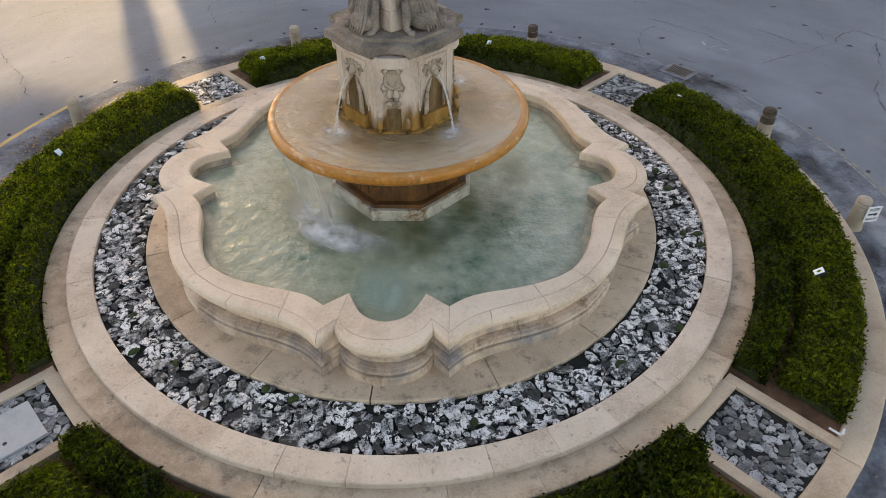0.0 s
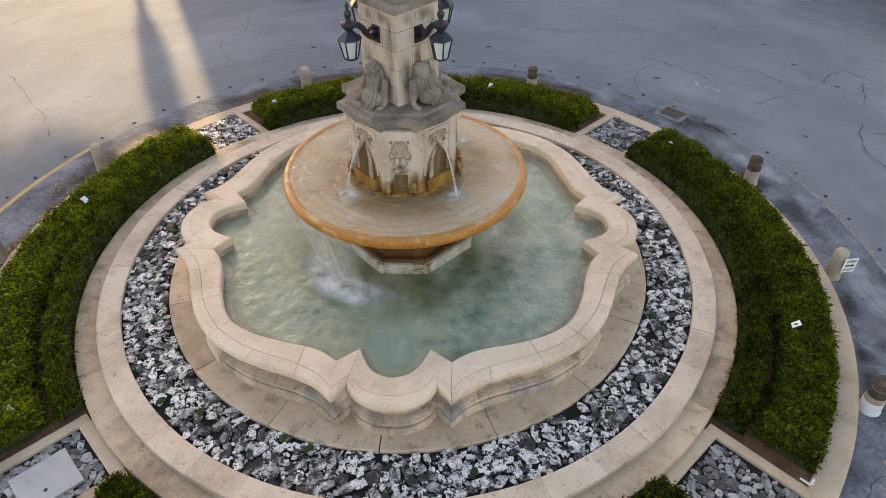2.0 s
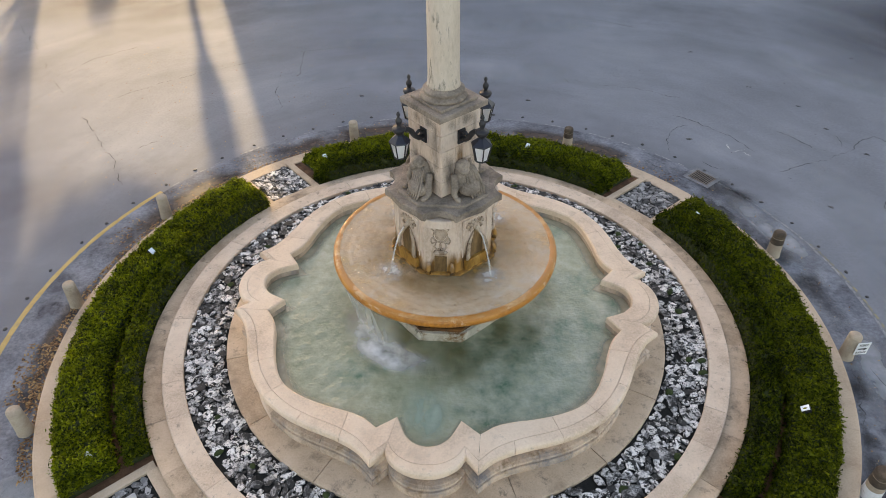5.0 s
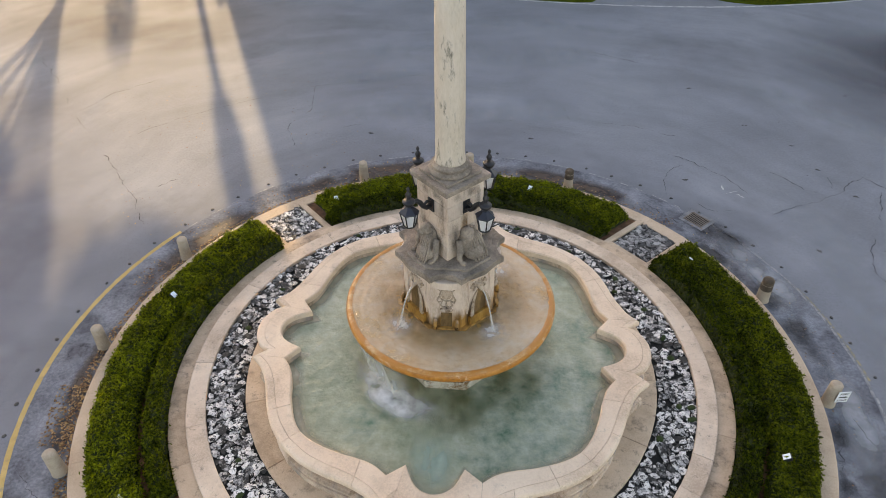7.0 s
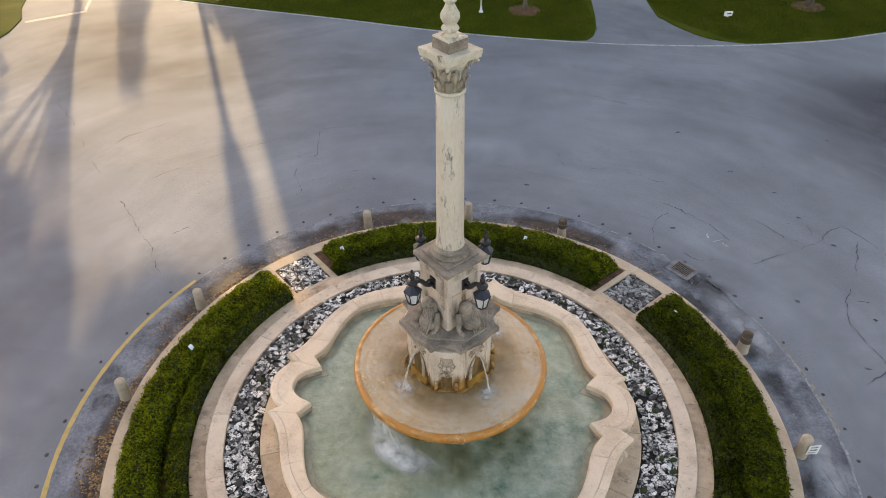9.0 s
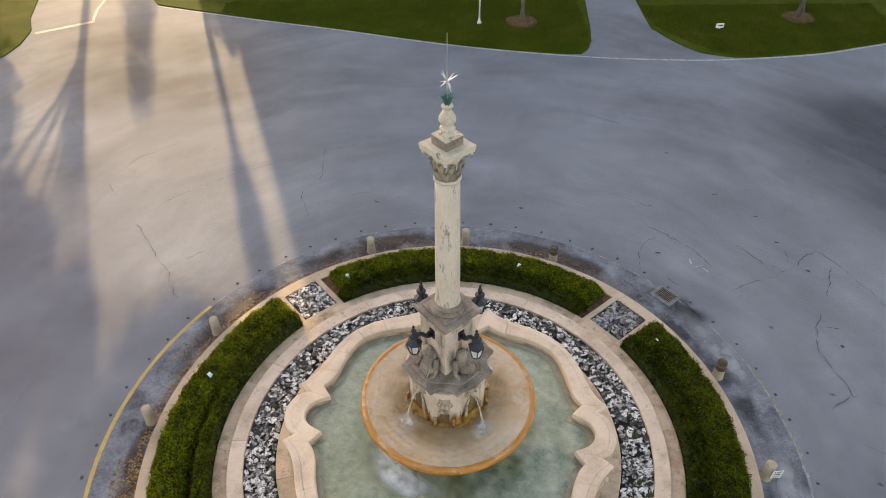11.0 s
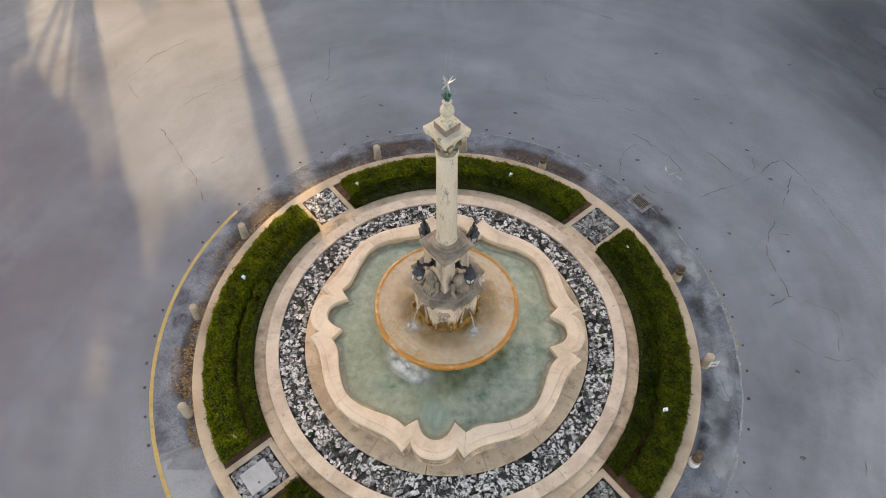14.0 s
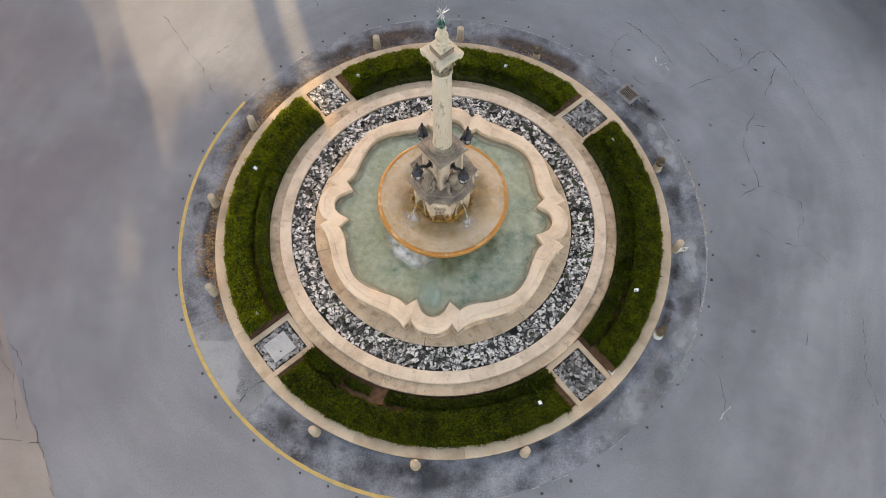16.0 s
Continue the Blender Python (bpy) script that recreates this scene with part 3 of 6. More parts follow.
lawn_a = [p for p in EDGE if p[0] < 6.5]
lawn_a = [(x, y + 0.14) for x, y in lawn_a] + smooth_line([(7.15, 23.35), (7.62, 24.0), (7.9, 25.07), (8.1, 26.4), (8.25, 28.2), (9.2, 40)], 5) + [(9.2, 62), (-30, 62), (-24, 40)]
lawn(lawn_a, "green mown lawn with worn edge beyond the road")
lawn_b = [(x, y + 0.14) for x, y in EDGE if 15.4 < x < 35] + [(60, 40), (60, 62), (11.6, 62)] + list(reversed(smooth_line([(15.0, 22.82), (13.52, 23.35), (12.58, 24.36), (11.73, 26.0), (11.45, 27.8), (11.6, 40)], 5)))
lawn(lawn_b, "green mown lawn beside the grey drive")
lawn([(-40, 15), (-25.6, 20.6), (-23.9, 22.2), (-23.15, 23.6), (-22.93, 25.0), (-23.1, 26.7), (-23.9, 28.4), (-27, 40), (-60, 60), (-80, 30)], "bright green lawn corner at the road mouth")
solid("stop_line", strip([(-22.75, 26.35), (-20.0, 27.9)], 0.30, 0.008), WHITELINE, "white painted bar across the side road", kind="structure")
solid("stop_line", strip([(-20.1, 27.8), (-20.5, 29.6), (-20.6, 34)], 0.16, 0.008), WHITELINE, "white painted line beside the side road", kind="structure")


def grass_tufts(inside, count, box4):
    x = nrng.uniform(box4[0], box4[1], count)
    y = nrng.uniform(box4[2], box4[3], count)
    keep = inside(x, y)
    x, y = x[keep], y[keep]
    n = len(x)
    a = nrng.uniform(0, 6.283, n)
    h = nrng.uniform(0.05, 0.10, n)
    w = 0.012
    dx, dy = np.cos(a) * w, np.sin(a) * w
    lx, ly = nrng.normal(0, 0.035, n), nrng.normal(0, 0.035, n)
    co = np.zeros((n, 4, 3))
    co[:, 0] = np.stack([x - dx, y - dy, np.full(n, 0.045)], 1)
    co[:, 1] = np.stack([x + dx, y + dy, np.full(n, 0.045)], 1)
    co[:, 2] = np.stack([x + lx + dx * 0.2, y + ly + dy * 0.2, 0.045 + h], 1)
    co[:, 3] = np.stack([x + lx - dx * 0.2, y + ly - dy * 0.2, 0.045 + h], 1)
    return co


ex, ey = np.array([p[0] for p in EDGE]), np.array([p[1] for p in EDGE])
edge_at = lambda x: np.interp(x, ex, ey)
tufts = np.concatenate([grass_tufts(lambda x, y: (y > edge_at(x) + 0.15) & (x < 7.9 - 0.9 * np.clip(24.6 - y, 0, 2)), 60000, (-13, 8.4, 23.0, 30.5)),
                        grass_tufts(lambda x, y: (y > edge_at(x) + 0.15) & (x > 11.5 + 0.38 * np.clip(27.3 - y, 0, 9) ** 1.45), 45000, (11.2, 25, 22.4, 29.5))])
tagged(new("grass", quads_mesh("grass", tufts, BLADE)), "short green grass blades of the lawn", "grass", kind="stuff")

# cracks and marks in the asphalt
# plan lines of the cracks, by side of the circle
CRACKS_EAST = [[(7.33, 9.31), (8.09, 8.73), (8.8, 7.97), (9.22, 6.95)],
          [(7.77, 8.67), (7.28, 8.43), (6.76, 7.4), (6.63, 6.96)],
          [(5.93, 6.64), (6.18, 6.3), (6.56, 5.84), (6.74, 5.56)],
          [(7.54, 6.58), (7.77, 6.2), (8.05, 6.11), (8.64, 6.16)],
          [(10.28, 8.22), (10.66, 7.82), (10.98, 7.23), (11.38, 7.04)],
          [(13.15, 7.87), (13.41, 7.42), (13.72, 6.66), (14.05, 6.0)],
          [(13.15, 7.87), (12.22, 7.14), (10.43, 6.38), (9.55, 5.98)],
          [(13.31, 7.04), (13.01, 6.47), (12.56, 5.55)],
          [(12.03, 4.84), (11.49, 3.81), (11.33, 3.39), (11.47, 2.42)],
          [(11.97, 4.23), (12.49, 4.18)],
          [(12.03, 7.92), (11.92, 7.23)]]
CRACKS_SOUTH_EAST = [[(14.05, 6.0), (14.23, 5.37), (14.45, 4.66), (14.67, 4.23)],
          [(11.47, 2.42), (11.62, 1.57), (13.07, 0.89), (12.94, 0.08)],
          [(11.62, 1.57), (11.01, 1.26), (10.78, 1.11)],
          [(11.22, 0.02), (11.89, -0.59), (13.1, -0.76), (13.63, -1.53)],
          [(12.67, -0.48), (12.94, 0.08)],
          [(12.37, -4.01), (12.22, -4.53)],
          [(8.26, -1.23), (8.23, -1.63), (7.97, -2.28), (7.78, -2.66)],
          [(7.42, -4.53), (7.59, -4.87), (7.78, -5.04)],
          [(6.91, -5.15), (6.53, -5.37), (6.37, -5.7)],
          [(8.64, -1.24), (8.84, -2.34), (8.69, -3.44)],
          [(8.33, -4.63), (9.13, -5.63), (9.23, -6.93)],
          [(14.31, -3.45), (13.91, -5.44), (14.2, -7.04)]]
CRACKS_NORTH = [[(5.37, 11.47), (6.0, 11.38), (7.22, 10.86), (7.96, 10.49)],
          [(4.26, 12.7), (4.42, 11.66)],
          [(1.75, 11.78), (2.4, 11.62)],
          [(-0.12, 15.44), (-2.93, 15.06), (-5.12, 14.56), (-5.1, 12.38)],
          [(-5.61, 11.69), (-5.59, 11.01), (-5.28, 10.03)],
          [(-3.72, 11.3), (-3.0, 11.45)],
          [(4.65, 17.94), (6.46, 17.27), (7.85, 16.4)]]
CRACKS_WEST = [[(-6.98, 13.7), (-8.3, 12.98), (-9.93, 11.82), (-11.16, 10.7)],
          [(-14.63, 13.73), (-14.29, 13.17)],
          [(-13.51, 12.18), (-12.89, 11.26)],
          [(-11.65, 9.62), (-10.7, 8.38), (-9.77, 7.1), (-8.93, 5.69)],
          [(-9.18, 7.58), (-8.66, 8.07)],
          [(-11.56, 15.23), (-12.29, 14.59), (-13.0, 13.97), (-13.7, 12.65)],
          [(-8.88, -2.46), (-8.43, -2.9), (-7.88, -3.27)],
          [(-14.71, -4.09), (-13.7, -6.0), (-12.79, -7.7), (-11.88, -9.4)],
          [(-16.52, -7.19), (-14.1, -7.45), (-12.79, -7.7)],
          [(-15.32, -3.58), (-14.41, -5.19), (-13.6, -7.2)],
          [(-6.67, -6.41), (-6.27, -5.81), (-5.77, -5.61)],
          [(-19.7, 21.0), (-17.6, 18.0), (-15.4, 14.9)]]


def crack_lines(points):
    """A crack as short jagged runs of uneven width, with closed stretches between them."""
    b6 = bmesh.new()
    pts = []
    for p, q in zip(points, points[1:]):
        p, q = Vector(p), Vector(q)
        n = max(2, int((q - p).length / 0.07))
        side = Vector((p.y - q.y, q.x - p.x)).normalized()
        bow = rng.uniform(-0.05, 0.05) * (q - p).length
        drift = 0.0
        for k in range(n):
            drift = drift * 0.85 + rng.gauss(0, 0.022)
            pts.append(p.lerp(q, k / n) + side * (bow * math.sin(math.pi * k / n) + drift))
    pts.append(Vector(points[-1]))
    k = 0
    while k < len(pts) - 2:
        m = min(len(pts), k + rng.randint(6, 22))
        s3 = strip([tuple(v) for v in pts[k:m]], rng.choice((0.009, 0.012, 0.016, 0.021)), 0.0135, 0.7, rng, True)
        me = bpy.data.meshes.new("tmp")
        s3.to_mesh(me)
        s3.free()
        b6.from_mesh(me)
        bpy.data.meshes.remove(me)
        k = m - 1 + rng.choice((0, 0, 1, 2))
    return b6


for c in CRACKS_EAST + CRACKS_SOUTH_EAST + CRACKS_NORTH + CRACKS_WEST:
    solid("crack", crack_lines(c), CRACK, "thin broken dark crack in the asphalt", kind="structure")

# paler and darker patches on the asphalt
def arc_sheet(r0, r1, a0, a1, z, n=16):
    return sheet(n, 4, lambda u, v: ((r0 + (r1 - r0) * v) * math.cos(radians(a0 + (a1 - a0) * u)), (r0 + (r1 - r0) * v) * math.sin(radians(a0 + (a1 - a0) * u)), z))


CONCRETE = material("pale_patch_concrete", [(0.20, 0.215, 0.235), (0.27, 0.285, 0.305), (0.34, 0.35, 0.365)], 0.9, 16, 0.8, bump=0.3, bump_scale=80,
                    stain=(0.15, 0.16, 0.18), stain_scale=0.9, stain_range=(0.52, 0.68))
APRON = material("beige_apron_concrete", [(0.225, 0.198, 0.182), (0.265, 0.234, 0.214), (0.305, 0.27, 0.247)], 0.7, 16, 0.85, bump=0.3, bump_scale=80)
DIRT = veil_material("dark_gutter_grime", (1.3, 1.3, 1.3), 0.32, 0.55, 0.92, (1.9, 1.9, 1), ((0.045, 0.03, 0.025), (0.075, 0.05, 0.042)), 0.7)
SOOTY = veil_material("black_gutter_grime", (1.3, 1.3, 1.3), 0.36, 0.60, 0.85, (1.9, 1.9, 1), ((0.026, 0.027, 0.032), (0.05, 0.052, 0.06)), 0.7)
BLUEDARK = veil_material("dark_blue_road_tint", (0.12, 0.45, 1), 0.20, 0.58, 0.90, (2.0, 2.0, 1), ((0.06, 0.066, 0.085), (0.085, 0.092, 0.115)), 0.7)
DUST = veil_material("pale_road_dust", (0.5, 0.25, 1), 0.42, 0.70, 0.55, (2.0, 2.0, 1), ((0.30, 0.32, 0.35), (0.36, 0.38, 0.41)), 0.8)
MAUVELIGHT = veil_material("mauve_sun_tint", (0.22, 0.22, 1), 0.22, 0.60, 0.50, (2.0, 2.0, 1), ((0.208, 0.181, 0.206), (0.25, 0.219, 0.248)), 0.85)
TANTINT = veil_material("tan_road_tint", (0.25, 0.25, 1), 0.30, 0.65, 0.42, (2.0, 2.0, 1), ((0.135, 0.112, 0.088), (0.18, 0.15, 0.12)), 0.85)
GUTTERDUST = veil_material("pale_gutter_dust", (1.2, 1.2, 1), 0.32, 0.58, 0.85, (1.9, 1.9, 1), ((0.26, 0.275, 0.30), (0.34, 0.35, 0.37)), 0.8)
solid("gutter_patch", arc_sheet(8.06, 9.34, -155.8, -133.1, 0.0085), CONCRETE, "paler concrete repair in the gutter", kind="structure")
for r0, r1, a0, a1 in ((8.25, 9.6, -58, -30), (8.4, 9.9, -48, -20), (8.5, 9.5, 8, 34), (8.35, 9.3, -22, 2)):
    solid("gutter_dust", arc_sheet(r0, r1, a0, a1, 0.0125, 20), GUTTERDUST, "pale dusty smear in the gutter", kind="structure")
for r0, r1, a0, a1, gm in ((8.10, 9.0, -4, 26, SOOTY), (8.5, 9.9, 22, 44, SOOTY), (8.12, 9.2, -30, -8, SOOTY), (8.10, 9.1, 44, 84, DIRT), (8.10, 9.25, 84, 130, DIRT), (8.10, 9.0, 124, 165, DIRT), (8.12, 9.2, -112, -80, SOOTY), (8.12, 9.0, -132, -112, SOOTY),
                           (8.10, 8.7, 165, 204, DIRT), (8.12, 8.62, -34, -3, SOOTY), (8.12, 8.7, 20, 46, SOOTY), (8.10, 8.5, -80, -40, SOOTY)):
    solid("grime", arc_sheet(r0, r1, a0, a1, 0.0105, 20), gm, "dark damp grime lying along the kerb", kind="structure")
solid("concrete_apron", prism([(-15.4, -2.7), (-14.71, -4.28), (-13.57, -6.45), (-12.72, -7.78), (-12.0, -9.25), (-10.9, -13.5), (-22, -16), (-24, -3)], -0.02, 0.006), APRON, "pale beige concrete slab beside the asphalt", kind="structure")
# two soft sheets that turn the far right asphalt darker and bluer
solid("tyre_smudge", sheet(8, 8, lambda u, v: ((u - 0.5) * 24, (v - 0.5) * 13, 0.0035)), BLUEDARK, "broad dark blue patch on the asphalt", kind="structure", m=pose(20.5, 11.5, 0, 0, 0, -58))
solid("tyre_smudge", sheet(8, 8, lambda u, v: ((u - 0.5) * 13, (v - 0.5) * 9, 0.0045)), BLUEDARK, "smaller dark blue patch on the asphalt", kind="structure", m=pose(21.6, 14.2, 0, 0, 0, -54))
for cx, cy, w, h, rz in ((10.9, 3.5, 9, 2.2, -78), (11.5, -5.5, 8, 3, 62), (2.0, 17.5, 16, 3, -4), (0.5, 12.5, 14, 2.5, 0), (-11.5, -1.5, 8, 3, 80)):
    solid("road_dust", sheet(6, 6, lambda u, v: ((u - 0.5) * w, (v - 0.5) * h, 0.0075)), DUST, "pale dusty streak on the asphalt", kind="structure", m=pose(cx, cy, 0, 0, 0, rz))
for r0, r1, a0, a1 in ((17.8, 19.2, 24, 60), (20.4, 21.9, 66, 96), (9.8, 10.8, -10, 14), (15.0, 16.2, 92, 112)):
    solid("road_dust", arc_sheet(r0, r1, a0, a1, 0.0065, 24), DUST, "pale dusty sweep of tyres on the asphalt", kind="structure")
# mauve sheet paints the warm half-light that trees let through
solid("road_dust", sheet(8, 8, lambda u, v: ((u - 0.5) * 19, (v - 0.5) * 30, 0.0085)), MAUVELIGHT, "mauve tint of tree-filtered sun painted over the asphalt", kind="structure", m=pose(-17.5, 3.0, 0, 0, 0, 12))
# thin tan sheet, darker and browner than the asphalt under it
solid("road_dust", sheet(8, 8, lambda u, v: ((u - 0.5) * 20, (v - 0.5) * 13, 0.0055)), TANTINT, "thin tan tint over the far asphalt", kind="structure", m=pose(-15.5, 22.5, 0, 0, 0, -25))
for x, y, L, rz in ((8.75, 7.1, 0.5, 20), (8.95, 6.9, 0.35, -40), (8.55, 7.35, 0.3, 80), (9.25, -6.5, 0.28, 55), (9.0, -6.75, 0.45, 50)):
    c, sn = math.cos(radians(rz)), math.sin(radians(rz))
    pts = [(x + (k / 5 - 0.5) * L * c + rng.gauss(0, 0.02), y + (k / 5 - 0.5) * L * sn + rng.gauss(0, 0.02)) for k in range(6)]
    solid("paint_splash", strip(pts, 0.035, 0.0105, 0.9, rng, True), WHITELINE, "small white paint splash on the road", kind="structure")

YELLOW_FROM = 145.5
FAINTYELLOW = material("faded_yellow_paint", [(0.22, 0.20, 0.14), (0.36, 0.30, 0.15)], 3, 30, 0.7, stain=(0.17, 0.175, 0.185), stain_scale=4, stain_range=(0.47, 0.55))
# painted yellow arc and pale line round the gutter
solid("yellow_line", strip(arc_line(9.41, YELLOW_FROM, 262, 90), 0.12, 0.0105, 0.12, rng), YELLOW, "worn yellow painted line round the circle", kind="structure")
bm = bmesh.new()
a = -98.0
while a < 142:
    L = rng.uniform(1.0, 2.6)
    clear = -42 < a < 36
    if rng.random() < (0.94 if clear else 0.55):
        seg = arc_line(9.40 + rng.uniform(-0.02, 0.02), a, a + L * (0.93 if clear else 0.8), 3)
        s2 = strip(seg, rng.uniform(0.045, 0.075) if clear else rng.uniform(0.02, 0.04), 0.0105, 0.3, rng)
        me = bpy.data.meshes.new("tmp")
        s2.to_mesh(me)
        s2.free()
        bm.from_mesh(me)
        bpy.data.meshes.remove(me)
    a += L
PALELINE = material("faded_pale_paint", [(0.21, 0.215, 0.225), (0.36, 0.36, 0.355)], 6, 30, 0.75, stain=(0.16, 0.165, 0.18), stain_scale=5, stain_range=(0.50, 0.58))
solid("pale_line", bm, PALELINE, "broken pale line at the edge of the gutter", kind="structure")
bm = bmesh.new()
revolve(bm, [(9.435, 0.0125), (9.49, 0.0125)], 12, -2, 17)
solid("yellow_line", bm, FAINTYELLOW, "short worn stretch of yellow line", kind="structure")


def stud_mesh():
    return turned([(0.0, 0.028), (0.028, 0.026), (0.048, 0.012), (0.052, 0.0), (0.0, 0.0)], 10)


stud = mesh_of("road_stud", stud_mesh(), STUD)
for i in range(62):
    a = -100 + i * 360 / 62 + rng.uniform(-0.5, 0.5)
    r = 9.62 + rng.uniform(-0.04, 0.04)
    ob = new("road_stud", stud)
    ob.matrix_basis = pose(r * math.cos(radians(a)), r * math.sin(radians(a)), 0.0, 0, 0, rng.uniform(0, 180)) @ Matrix.Diagonal((rng.uniform(0.7, 1.2), rng.uniform(0.7, 1.2), 1, 1))
    tagged(ob, "small dark round stud on the asphalt", "road stud", "studs round the circle")

# ---- unseen wall and trees, added off view to shade the circle ----
EU = Vector((math.cos(SUN_AZ), math.sin(SUN_AZ), 0))
EW = Vector((math.sin(SUN_AZ), -math.cos(SUN_AZ), 0))


def place(u, w):
    return EU * u + EW * w


# tall blocker whose edge draws the right border of the sunlit road
wall_m = Matrix.Translation(place(52, 40.47)) @ pose(0, 0, 0, 0, 0, math.degrees(SUN_AZ) - 90)
solid("wall_north", boxed(0, 0, 13.5, 86, 0.6, 27, bevel=0.05), RINGSTONE, "unseen plain wall added to shade the circle", kind="structure", m=wall_m)


def leaf_cloud(centres, radii, count, size):
    """Leaf quads scattered through ellipsoids, denser towards their shells."""
    co = np.zeros((count, 4, 3))
    k = nrng.integers(0, len(centres), count)
    c = np.array(centres)[k]
    d = nrng.normal(0, 1, (count, 3))
    d /= np.linalg.norm(d, axis=1)[:, None]
    p = c + d * (np.array(radii)[k] * nrng.uniform(0.35, 1.0, count)[:, None] ** 0.6)
    u = nrng.normal(0, 1, (count, 3))
    u /= np.linalg.norm(u, axis=1)[:, None]
    v = np.cross(u, d)
    v /= np.linalg.norm(v, axis=1)[:, None] + 1e-9
    s = size * nrng.uniform(0.6, 1.3, count)[:, None]
    co[:, 0], co[:, 1], co[:, 2], co[:, 3] = p - u * s, p - v * s * 0.5, p + u * s, p + v * s * 0.5
    return co


def tree(base, trunk_h, trunk_r, limbs, clumps, leaves, size, label):
    t = thing("tree", label, "tree", Matrix.Translation(base))
    b2 = bmesh.new()
    tube(b2, [(0, 0, -0.1), (0.03, 0, 0.3), (0.0, 0.05, trunk_h * 0.5), (0.05, 0, trunk_h)], [trunk_r * 1.5, trunk_r * 1.1, trunk_r, trunk_r * 0.85], 12)
    part("trunk", b2, BARK, t, smooth=True)
    for tip in limbs:
        b2 = bmesh.new()
        s = Vector((0.05, 0, trunk_h * 0.93))
        e = Vector(tip)
        tube(b2, [s, s.lerp(e, 0.4) + Vector((0, 0, 0.3)), e], [trunk_r * 0.6, trunk_r * 0.4, trunk_r * 0.2], 8)
        part("limb", b2, BARK, t, smooth=True)
    part("crown", quads_mesh("crown", leaf_cloud([c for c, r in clumps], [r for c, r in clumps], leaves, size), TREELEAF), None, t, "leafy green crown")
    return t


def towards(w, z, u=0.0):
    return tuple(EW * w + EU * u + Vector((0, 0, z)))


tree(place(50, -3.80), 12.0, 0.19, [towards(-2, 13.5), towards(2.5, 14), towards(0.4, 15)],
     [(towards(0, 14.6), (4.4, 4.4, 3.0)), (towards(-3.5, 14.0), (3.4, 3.4, 2.8)), (towards(3, 16), (3.5, 3.5, 2.6)), (towards(-5, 16.5), (3, 3, 3)), (towards(0, 18), (5, 4, 3)), (towards(0.05, 9.9), (0.3, 0.3, 1.5)), (towards(-3.0, 11.9), (2.4, 2.4, 1.5))], 12000, 0.30, "tall slender tree with a high green crown")
tree(place(50, -10.4), 5.7, 0.26, [towards(1.0, 10.4), towards(0.55, 10.8), towards(0.1, 11), towards(-0.4, 11), towards(-0.95, 10.6), towards(-1.5, 9.8), towards(-2.1, 8.6), towards(-2.5, 7.9)],
     [(towards(-1.3, 10.2), (1.2, 1.2, 1.7)), (towards(0.6, 11.0), (0.7, 0.7, 1.4)), (towards(-2.3, 9.2), (0.7, 0.7, 1.3)), (towards(-1.0, 14.4), (4.8, 4.8, 3.4)), (towards(-3.4, 13.0), (2.6, 2.6, 3.0)), (towards(2.4, 13.2), (3.0, 3.0, 2.6)), (towards(0, 18), (5, 4, 3.4))], 15000, 0.27, "broad tree with forking limbs and green crown")
tree(place(46, -7.4), 3.2, 0.06, [towards(-0.3, 5.0), towards(0.4, 5.2)], [(towards(-0.05, 4.6), (0.85, 0.85, 2.0)), (towards(0.0, 2.9), (1.15, 1.15, 1.5))], 2300, 0.10, "unseen small tree with a sparse crown, added for its shadow")
tree(place(50, -3.3), 2.0, 0.08, [towards(-0.3, 3.5), towards(0.4, 3.6)], [(towards(0.1, 3.4), (0.8, 0.8, 2.3)), (towards(0.5, 4.4), (0.4, 0.4, 1.8))], 2600, 0.12, "unseen slim shrub added to shape the wall's shadow edge")
tree(place(52, -18.5), 4.0, 0.35, [towards(-2, 7), towards(2, 8)], [(towards(0, 8.5), (6.2, 5, 5)), (towards(-5, 8), (5, 5, 5)), (towards(1, 14), (6.0, 5, 5)), (towards(-6, 13), (6, 5, 5))], 17000, 0.42, "unseen dense tree added to shade the far left road")
for x, y, s in ((4.35, 27.4, 1.0), (20.1, 27.7, 1.5)):
    tree(Vector((x, y, 0.05)), 2.6, 0.13 * s, [(-1, 0.4, 4), (1.1, 0.2, 4.2), (0, 0.8, 4.6)], [((0, 0.5, 5.4), (2.1, 2.1, 1.6)), ((1.2, 0.6, 4.8), (1.4, 1.4, 1.1))], 2600, 0.13, "young tree in a ring of brown mulch")
    b2 = turned([(0.0, 0.10), (0.35, 0.10), (0.75, 0.075), (0.95, 0.04), (0.0, 0.04)], 24)
    solid("mulch", b2, SOIL, "round patch of brown mulch on the lawn", "mulch", Matrix.Translation((x, y, 0)), kind="stuff")

# lamp post foot and small sign on the lawn
post = thing("lamp_post", "slim white lamp post standing on the lawn", "lamp post", pose(1.96, 27.2, 0.04))
part("base", turned([(0, 0), (0.13, 0), (0.13, 0.05), (0.08, 0.10), (0.06, 0.30), (0.0, 0.30)], 16), WHITEPAINT, post)
part("pole", turned([(0, 0.29), (0.05, 0.29), (0.045, 4.0), (0, 4.0)], 12), WHITEPAINT, post, smooth=True)
part("lantern", turned([(0, 4.0), (0.09, 4.0), (0.16, 4.35), (0.10, 4.5), (0, 4.55)], 12), FROST, post)
sg = thing("lawn_sign", "small white sign board on the lawn", "sign", pose(15.15, 26.15, 0.04, 0, 0, 12))
part("board", boxed(0, 0, 0.22, 0.46, 0.08, 0.24, bevel=0.012), SIGNWHITE, sg)
